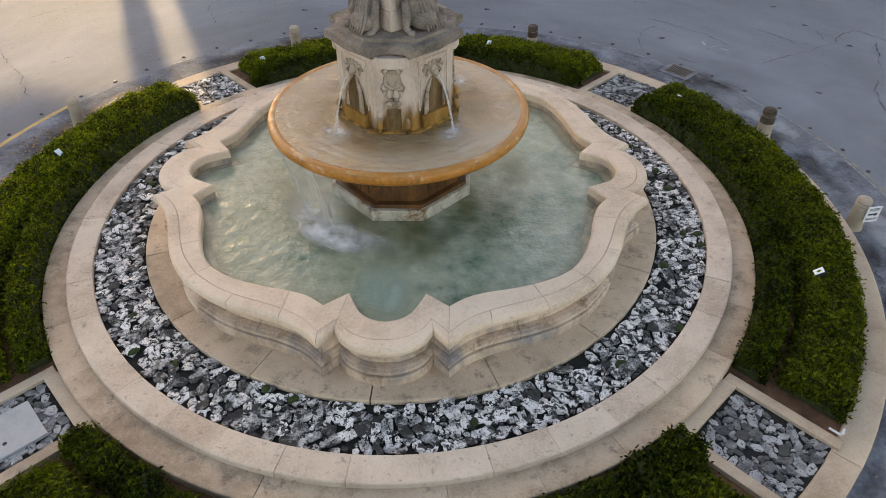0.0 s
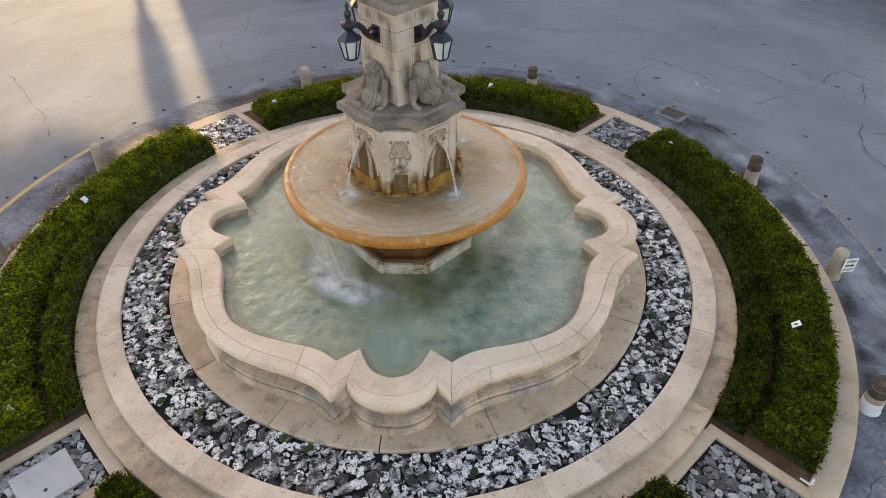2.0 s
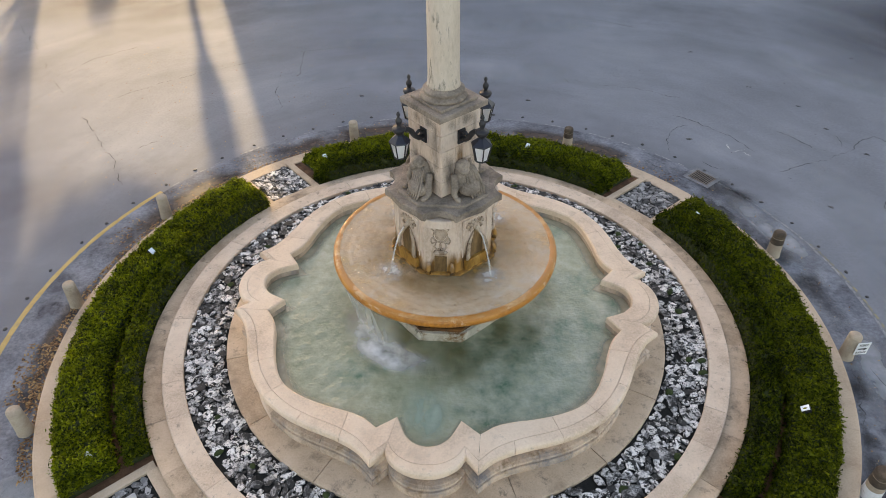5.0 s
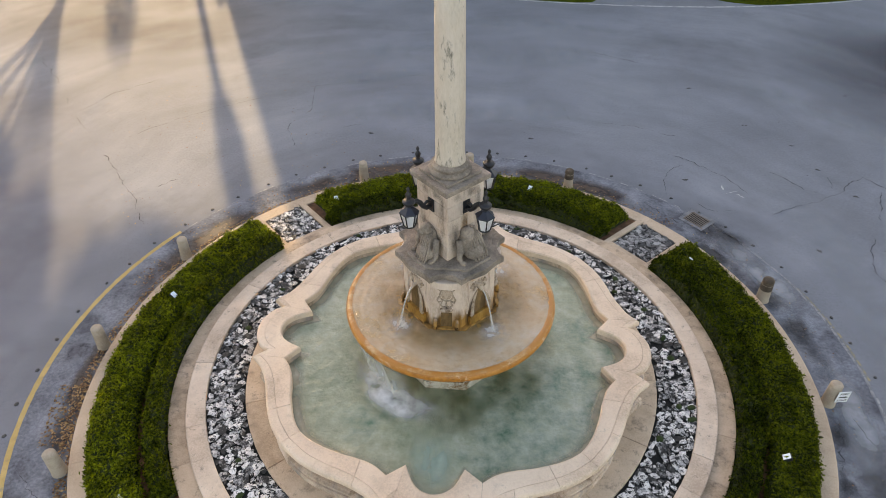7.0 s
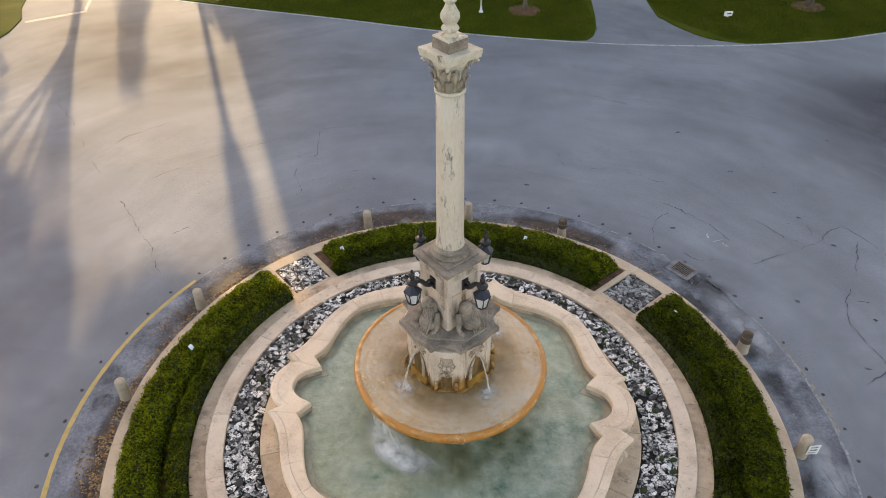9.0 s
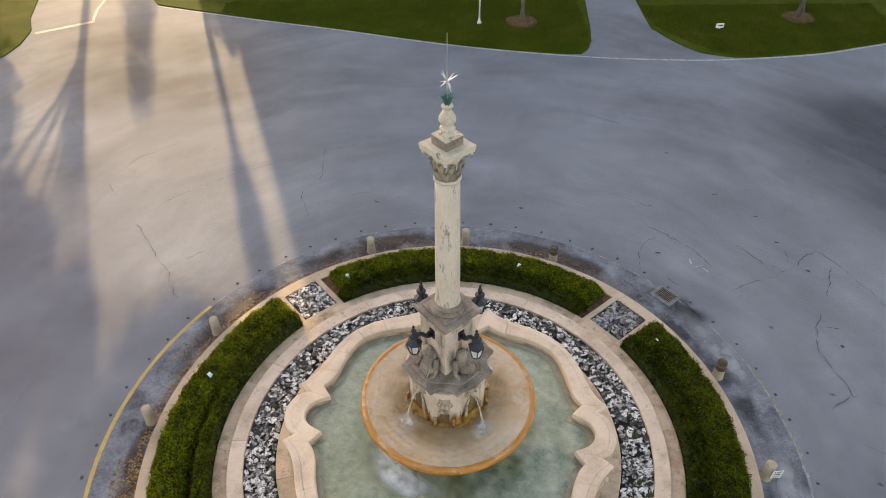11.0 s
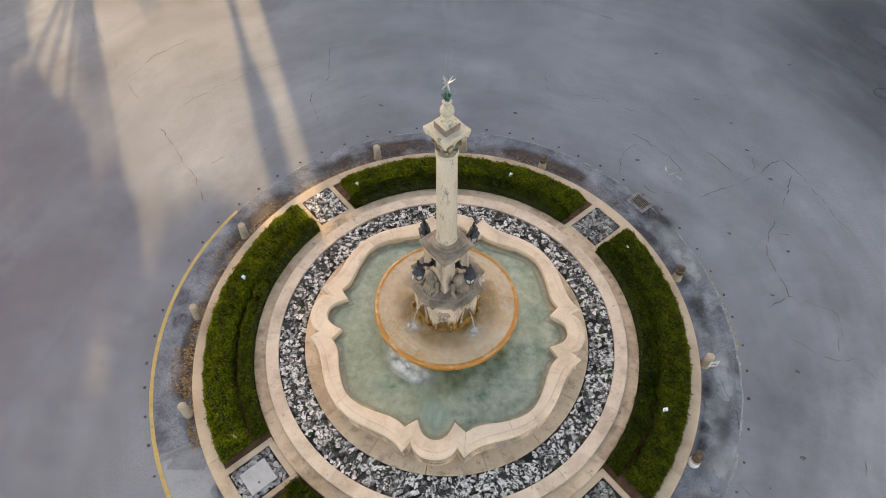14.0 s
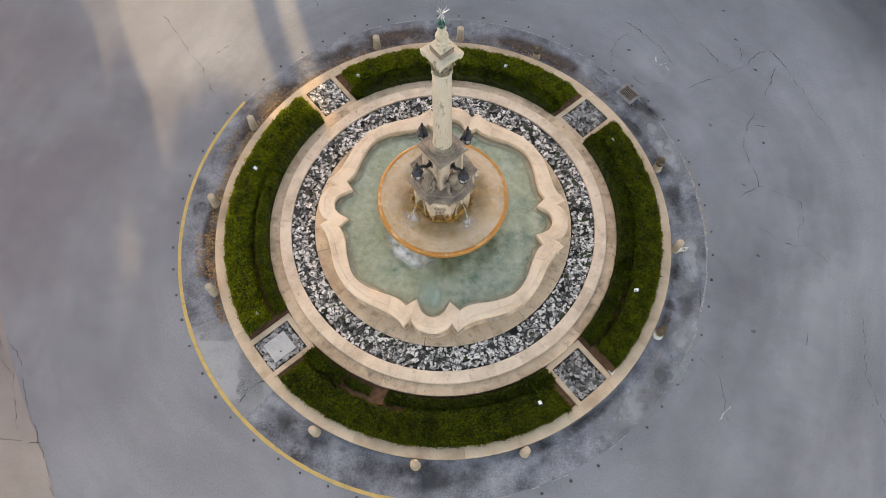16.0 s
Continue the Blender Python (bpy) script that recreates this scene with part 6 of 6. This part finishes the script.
def acanthus(h, w, out):
    b3 = bmesh.new()
    prof = [(0.0, 0.0), (0.012, h * 0.45), (0.03, h * 0.8), (out, h), (out + 0.02, h * 0.9)]
    wid = [w * 0.8, w, w * 0.9, w * 0.6, w * 0.3]
    prev = None
    for (x, z), ww in zip(prof, wid):
        row = [b3.verts.new((x + dx, y * ww, z)) for y, dx in ((-0.5, -0.012), (-0.22, 0.006), (0, 0.016), (0.22, 0.006), (0.5, -0.012))]
        if prev:
            for i in range(4):
                b3.faces.new((prev[i], prev[i + 1], row[i + 1], row[i]))
        prev = row
    bmesh.ops.solidify(b3, geom=list(b3.faces), thickness=0.016)
    return b3


for cnt, z, r, h, w, out, ph in ((8, 9.03, 0.24, 0.24, 0.17, 0.065, 0), (8, 9.14, 0.245, 0.32, 0.16, 0.085, 22.5)):
    me = mesh_of("acanthus_leaf", acanthus(h, w, out), CAPSTONE, True)
    for i in range(cnt):
        o = part("acanthus_leaf", me, None, capital)
        o.matrix_basis = pose(0, 0, 0, 0, 0, i * 360 / cnt + ph) @ pose(r, 0, z)
b3 = bmesh.new()
tube(b3, [(0.33, 0, 9.44), (0.37, 0, 9.52), (0.42, 0, 9.55), (0.45, 0, 9.51), (0.43, 0, 9.475), (0.40, 0, 9.49)], [0.02, 0.028, 0.032, 0.03, 0.024, 0.018], 8)
vol = mesh_of("volute", b3, CAPSTONE, True)
for ax in AXES:
    o = part("volute", vol, None, capital)
    o.matrix_basis = pose(0, 0, 0, 0, 0, ax)
ab = []
for k in range(4):
    c, s = math.cos(k * math.pi / 2), math.sin(k * math.pi / 2)
    ab += [(x * c - y * s, x * s + y * c) for x, y in ((0.50, -0.015), (0.50, 0.015), (0.36, 0.13), (0.245, 0.245), (0.13, 0.36))]
part("abacus", prism(ab, 9.58, 9.64, 0.0), CAPSTONE, capital)
part("abacus", prism([(x * 1.03, y * 1.03) for x, y in ab], 9.64, 9.71, 0.015), CAPSTONE, capital, "lichened square abacus")

# ---- finial ----
fin = thing("finial", "stone vase finial with verdigris leaves, metal star and needle", "finial")
part("block", boxed(0, 0, 9.80, 0.41, 0.41, 0.18, m=pose(0, 0, 0, 0, 0, 45), bevel=0.018), GREYSTONE, fin, "dark stained square block")
part("block_cap", boxed(0, 0, 9.90, 0.40, 0.40, 0.03, m=pose(0, 0, 0, 0, 0, 45), bevel=0.01), CAPSTONE, fin)
part("vase", turned([(0, 9.90), (0.15, 9.91), (0.10, 9.95), (0.085, 9.98), (0.13, 10.0), (0.145, 10.03), (0.13, 10.06), (0.085, 10.08), (0.12, 10.13), (0.155, 10.20), (0.15, 10.26), (0.11, 10.33), (0.075, 10.40), (0.07, 10.43), (0.10, 10.45), (0.11, 10.47), (0.10, 10.49), (0.06, 10.50), (0.05, 10.54), (0, 10.55)], 28), CAPSTONE, fin, "lichened stone vase", smooth=True)
cl = mesh_of("copper_leaf", acanthus(0.15, 0.10, 0.08), VERDIGRIS, True)
for i in range(6):
    o = part("copper_leaf", cl, None, fin)
    o.matrix_basis = pose(0, 0, 0, 0, 0, i * 60) @ pose(0.045, 0, 10.50)
b3 = bmesh.new()
tube(b3, [(0, 0, 10.5), (0, 0, 10.95), (0, 0, 11.78)], [0.018, 0.014, 0.005], 8)
needle = part("needle", b3, SILVER, fin, "thin metal needle")
for k in range(10):
    d = Vector((math.cos(k * 2.4) * (1 - ((k % 5) - 2) ** 2 * 0.12), math.sin(k * 2.4), ((k % 5) - 2) * 0.42)).normalized()
    b3 = bmesh.new()
    c0 = Vector((0, 0, 10.93))
    tube(b3, [c0 - d * 0.02, c0 + d * 0.07, c0 + d * 0.20], [0.012, 0.016, 0.003], 6)
    part("star_ray", b3, SILVER, needle)

# ---- fallen leaves ----
def scatter(n, ra, rb, a0, a1, size):
    r = nrng.uniform(ra, rb, n)
    a = np.radians(nrng.uniform(a0, a1, n))
    p = np.stack([r * np.cos(a), r * np.sin(a), nrng.uniform(0.012, 0.03, n)], 1)
    t = nrng.uniform(0, 6.28, n)
    s = size * nrng.uniform(0.5, 1.3, n)
    u = np.stack([np.cos(t) * s, np.sin(t) * s, nrng.normal(0, 0.006, n)], 1)
    v = np.stack([-np.sin(t) * s * 0.5, np.cos(t) * s * 0.5, nrng.normal(0, 0.008, n)], 1)
    return np.stack([p - u, p - v, p + u, p + v], 1)


lit = np.concatenate([scatter(2300, 8.13, 8.42, 112, 206, 0.034), scatter(420, 8.15, 8.85, 182, 193, 0.033), scatter(110, 8.6, 9.05, 153, 160, 0.03), scatter(300, 8.14, 9.2, 95, 150, 0.03),
                      scatter(420, 8.14, 8.6, 40, 100, 0.03), scatter(520, 9, 19, 96, 150, 0.022), scatter(200, 8.25, 9.0, -60, 60, 0.02)])
tagged(new("fallen_leaves", quads_mesh("fallen_leaves", lit, LITTER)), "dry brown fallen leaves along the kerb", "leaves", kind="stuff")
DEBRIS = [(7.5, 7.83), (11.61, 9.83), (12.44, 6.81), (10.27, 4.27), (12.17, 3.47), (15.04, 13.38), (10.48, 11.23), (11.9, 8.32), (9.34, 14.11), (2.9, 10.44), (11.1, 1.66), (11.14, -1.15), (10.49, -3.92), (-2.68, 10.89)]
for x, y in DEBRIS:
    b3 = bmesh.new()
    for k in range(4):
        bmesh.ops.create_icosphere(b3, subdivisions=1, radius=1, matrix=pose(rng.gauss(0, 0.035), rng.gauss(0, 0.02), 0.004, 0, 0, rng.uniform(-40, 40)) @ Matrix.Diagonal((rng.uniform(0.03, 0.075), rng.uniform(0.015, 0.035), rng.uniform(0.008, 0.02), 1)))
    solid("debris", b3, STUD, "small dark clump of dead leaves on the asphalt", "debris", pose(x, y, 0, 0, 0, rng.uniform(-70, 20)), "clumps on the road")
bm = bmesh.new()
for k in range(26):
    a, r = radians(rng.uniform(-60, 150)), rng.uniform(9.9, 18)
    bmesh.ops.create_icosphere(bm, subdivisions=1, radius=1, matrix=pose(r * math.cos(a), r * math.sin(a), 0.004, 0, 0, rng.uniform(0, 180)) @ Matrix.Diagonal((rng.uniform(0.015, 0.045), rng.uniform(0.008, 0.02), 0.006, 1)))
solid("road_spots", bm, STUD, "fine dark specks and twigs on the asphalt", "debris", kind="stuff")
bm = bmesh.new()
revolve(bm, [(0.27, 0.004), (0.30, 0.012), (0.34, 0.012), (0.36, 0.004)], 28)
solid("manhole_rim", bm, STUD, "dark oval iron rim in the road", "manhole", pose(18.4, 11.61, 0, 0, 0, 25) @ Matrix.Diagonal((1, 0.8, 1, 1)))

# lid and pipe in the corner beds
lid = thing("access_lid", "grey concrete access lid lying in the stone bed", "access lid", PLAN @ pose(0, 0, 0, 0, 0, 225))
part("slab", boxed(7.06, 0.02, 0.19, 0.82, 0.74, 0.06, bevel=0.012), SLABGREY, lid)
part("keyhole", turned([(0, 0.0), (0.03, 0.0), (0.03, 0.004), (0, 0.004)], 10), CRACK, lid).matrix_basis = pose(7.12, 0.18, 0.2195)
pipe = thing("white_pipe", "bent white plastic pipe at the bed corner", "pipe", PLAN @ pose(0, 0, 0, 0, 0, 315))
b3 = bmesh.new()
tube(b3, [(7.55, 0.80, 0.24), (7.70, 0.80, 0.24), (7.72, 0.80, 0.30)], [0.016] * 3, 8)
tube(b3, [(7.70, 0.80, 0.24), (7.70, 0.93, 0.24)], [0.016] * 2, 8)
part("pipe", b3, WHITEPAINT, pipe)

# ---- rubble stones in the ring bed and the corner beds ----
ringbed = thing("stone_ring", "ring bed of pale rubble stones round the basin", "stone bed")
part("bedding", turned([(4.4, 0.2), (4.4, 0.315), (5.5, 0.315), (5.5, 0.2)], 96), GAP_DARK, ringbed, "near-black bedding with the gap shade in its colour")


def stone_shape(k):
    r = random.Random(100 + k)
    n = 6
    ang = [6.2832 * i / n + r.uniform(-0.34, 0.34) for i in range(n)]
    rad = [r.uniform(0.86, 1.24) for _ in range(n)]
    el = r.uniform(0.62, 0.95)
    verts = [(rad[i] * 0.85 * math.cos(a), rad[i] * 0.85 * el * math.sin(a), -0.5) for i, a in enumerate(ang)]
    verts += [(rad[i] * math.cos(a), rad[i] * el * math.sin(a), 0.15 + r.uniform(-0.1, 0.1)) for i, a in enumerate(ang)]
    verts += [(rad[i] * 0.96 * math.cos(a), rad[i] * 0.96 * el * math.sin(a), 0.46 + r.uniform(-0.09, 0.09)) for i, a in enumerate(ang)]
    verts.append((r.uniform(-0.1, 0.1), r.uniform(-0.1, 0.1), 0.52 + r.uniform(-0.08, 0.08)))
    faces = []
    for b0 in (0, n):
        faces += [(b0 + i, b0 + (i + 1) % n, b0 + n + (i + 1) % n, b0 + n + i) for i in range(n)]
    faces += [(2 * n + i, 2 * n + (i + 1) % n, 3 * n) for i in range(n)]
    return verts, faces


SHAPES = [stone_shape(k) for k in range(10)]
STONE_MESH = [quick_mesh("stone", v, f, PEBBLE_ONE) for v, f in SHAPES]
GREY_MESH = [quick_mesh("stone", v, f, PEBBLE_GREY) for v, f in SHAPES]


def darts(tries, sampler, r, sizes):
    """Stones thrown at random, big ones first, none over another: (x, y, radius)."""
    cell, got, w = {}, [], 0.32
    for n, lo, hi in sizes:
        for _ in range(int(tries * n)):
            x, y = sampler()
            s = r.uniform(lo, hi)
            i, j = int(x // w), int(y // w)
            if all((x - q[0]) ** 2 + (y - q[1]) ** 2 > (0.655 * (s + q[2])) ** 2 for di in (-1, 0, 1) for dj in (-1, 0, 1) for q in cell.get((i + di, j + dj), ())):
                cell.setdefault((i, j), []).append((x, y, s))
                got.append((x, y, s))
    return got


def lay_stones(parent, spots, z, singles, r, meshes=STONE_MESH):
    """The first ones as objects of their own, the rest joined."""
    V, Fc, off = [], [], 0
    spots = [p for p in spots if noise.noise(Vector((p[0] * 2.3, p[1] * 2.3, z))) < 0.42 or p[2] > 0.1]
    for k, (x, y, s) in enumerate(spots):
        m = pose(x, y, z + r.uniform(-0.02, 0.012), r.gauss(0, 6), r.gauss(0, 6), r.uniform(0, 360)) @ Matrix.Diagonal((s * 1.0, s * 1.0, 0.025 + s * r.uniform(0.08, 0.20), 1))
        q = r.randrange(len(SHAPES))
        if k < singles:
            o = part("stone", meshes[q], None, parent)
            o.matrix_basis = m
        else:
            v, f = SHAPES[q]
            V += [tuple(m @ Vector(p)) for p in v]
            Fc += [tuple(i + off for i in g) for g in f]
            off += len(v)
    if V:
        o = part("rubble", quick_mesh("rubble", V, Fc, PEBBLE), None, parent, "many pale lichened rubble stones")
        tagged(o, kind="stuff")


def ring_spot():
    a = rng.uniform(0, 6.2832)
    r = math.sqrt(rng.uniform(4.60 ** 2, 5.33 ** 2))
    return (r * math.cos(a), r * math.sin(a))


spots = darts(16000, ring_spot, rng, ((0.05, 0.11, 0.145), (0.20, 0.08, 0.105), (0.55, 0.052, 0.072), (0.4, 0.03, 0.045)))
spots.sort(key=lambda p: p[1])
lay_stones(ringbed, spots, 0.345, 300, rng)
bm = bmesh.new()
bmesh.ops.create_icosphere(bm, subdivisions=2, radius=1)
for v in bm.verts:
    v.co *= 1 + 0.25 * noise.noise(v.co * 2.5)
moss_me = mesh_of("moss", bm, MOSS, True)
for k in range(30):
    x, y = ring_spot()
    o = part("moss", moss_me, None, ringbed)
    o.matrix_basis = pose(x, y, 0.35, 0, 0, rng.uniform(0, 180)) @ Matrix.Diagonal((rng.uniform(0.06, 0.11), rng.uniform(0.05, 0.09), rng.uniform(0.03, 0.06), 1))
for dg in DIAGS:
    sb = thing("stone_patch", "square patch of grey rubble stones" if dg != 225 else "grey rubble stones round the access lid", "stone bed", PLAN @ pose(0, 0, 0, 0, 0, dg), "corner stone patches")
    def patch_spot():
        while True:
            x, y = rng.uniform(6.42, 7.66), rng.uniform(-0.53, 0.53)
            if dg != 225 or abs(x - 7.06) > 0.42 or abs(y - 0.02) > 0.38:
                return (x, y)
    lay_stones(sb, darts(1500, patch_spot, rng, ((0.03, 0.095, 0.12), (0.2, 0.066, 0.088), (0.8, 0.044, 0.062), (1, 0.026, 0.040))), 0.160, 290, rng, STONE_MESH if dg == 135 else GREY_MESH)

# ---- stones of the kerb, steps, ring and plinth ----
kerb = thing("kerb", "round sandy concrete kerb of curved stones", "kerb", kind="structure")
ring_of_stones(kerb, "kerb_stone", 7.72, 8.12, -0.04, 0.165, 28, KERBSTONE, rng, 0.03, 0.006, 4.0)
step = thing("step_ring", "stained lower step of curved stone blocks", "step", kind="structure")
ring_of_stones(step, "step_stone", 5.74, 6.17, 0.10, 0.29, 32, STEPSTONE, rng, 0.02, 0.005, 3.0)
upper = thing("upper_ring", "pale ring of curved stone slabs round the rubble bed", "step", kind="structure")
ring_of_stones(upper, "ring_stone", 5.375, 5.785, 0.22, 0.405, 40, RINGSTONE, rng, 0.022, 0.004, 1.0)
plinth = thing("basin_plinth", "flat pale stone plinth under the basin wall", "plinth", kind="structure")
ring_of_stones(plinth, "plinth_slab", 3.2, 4.545, 0.20, 0.395, 16, STEPSTONE, rng, 0.02, 0.013, 9.0)
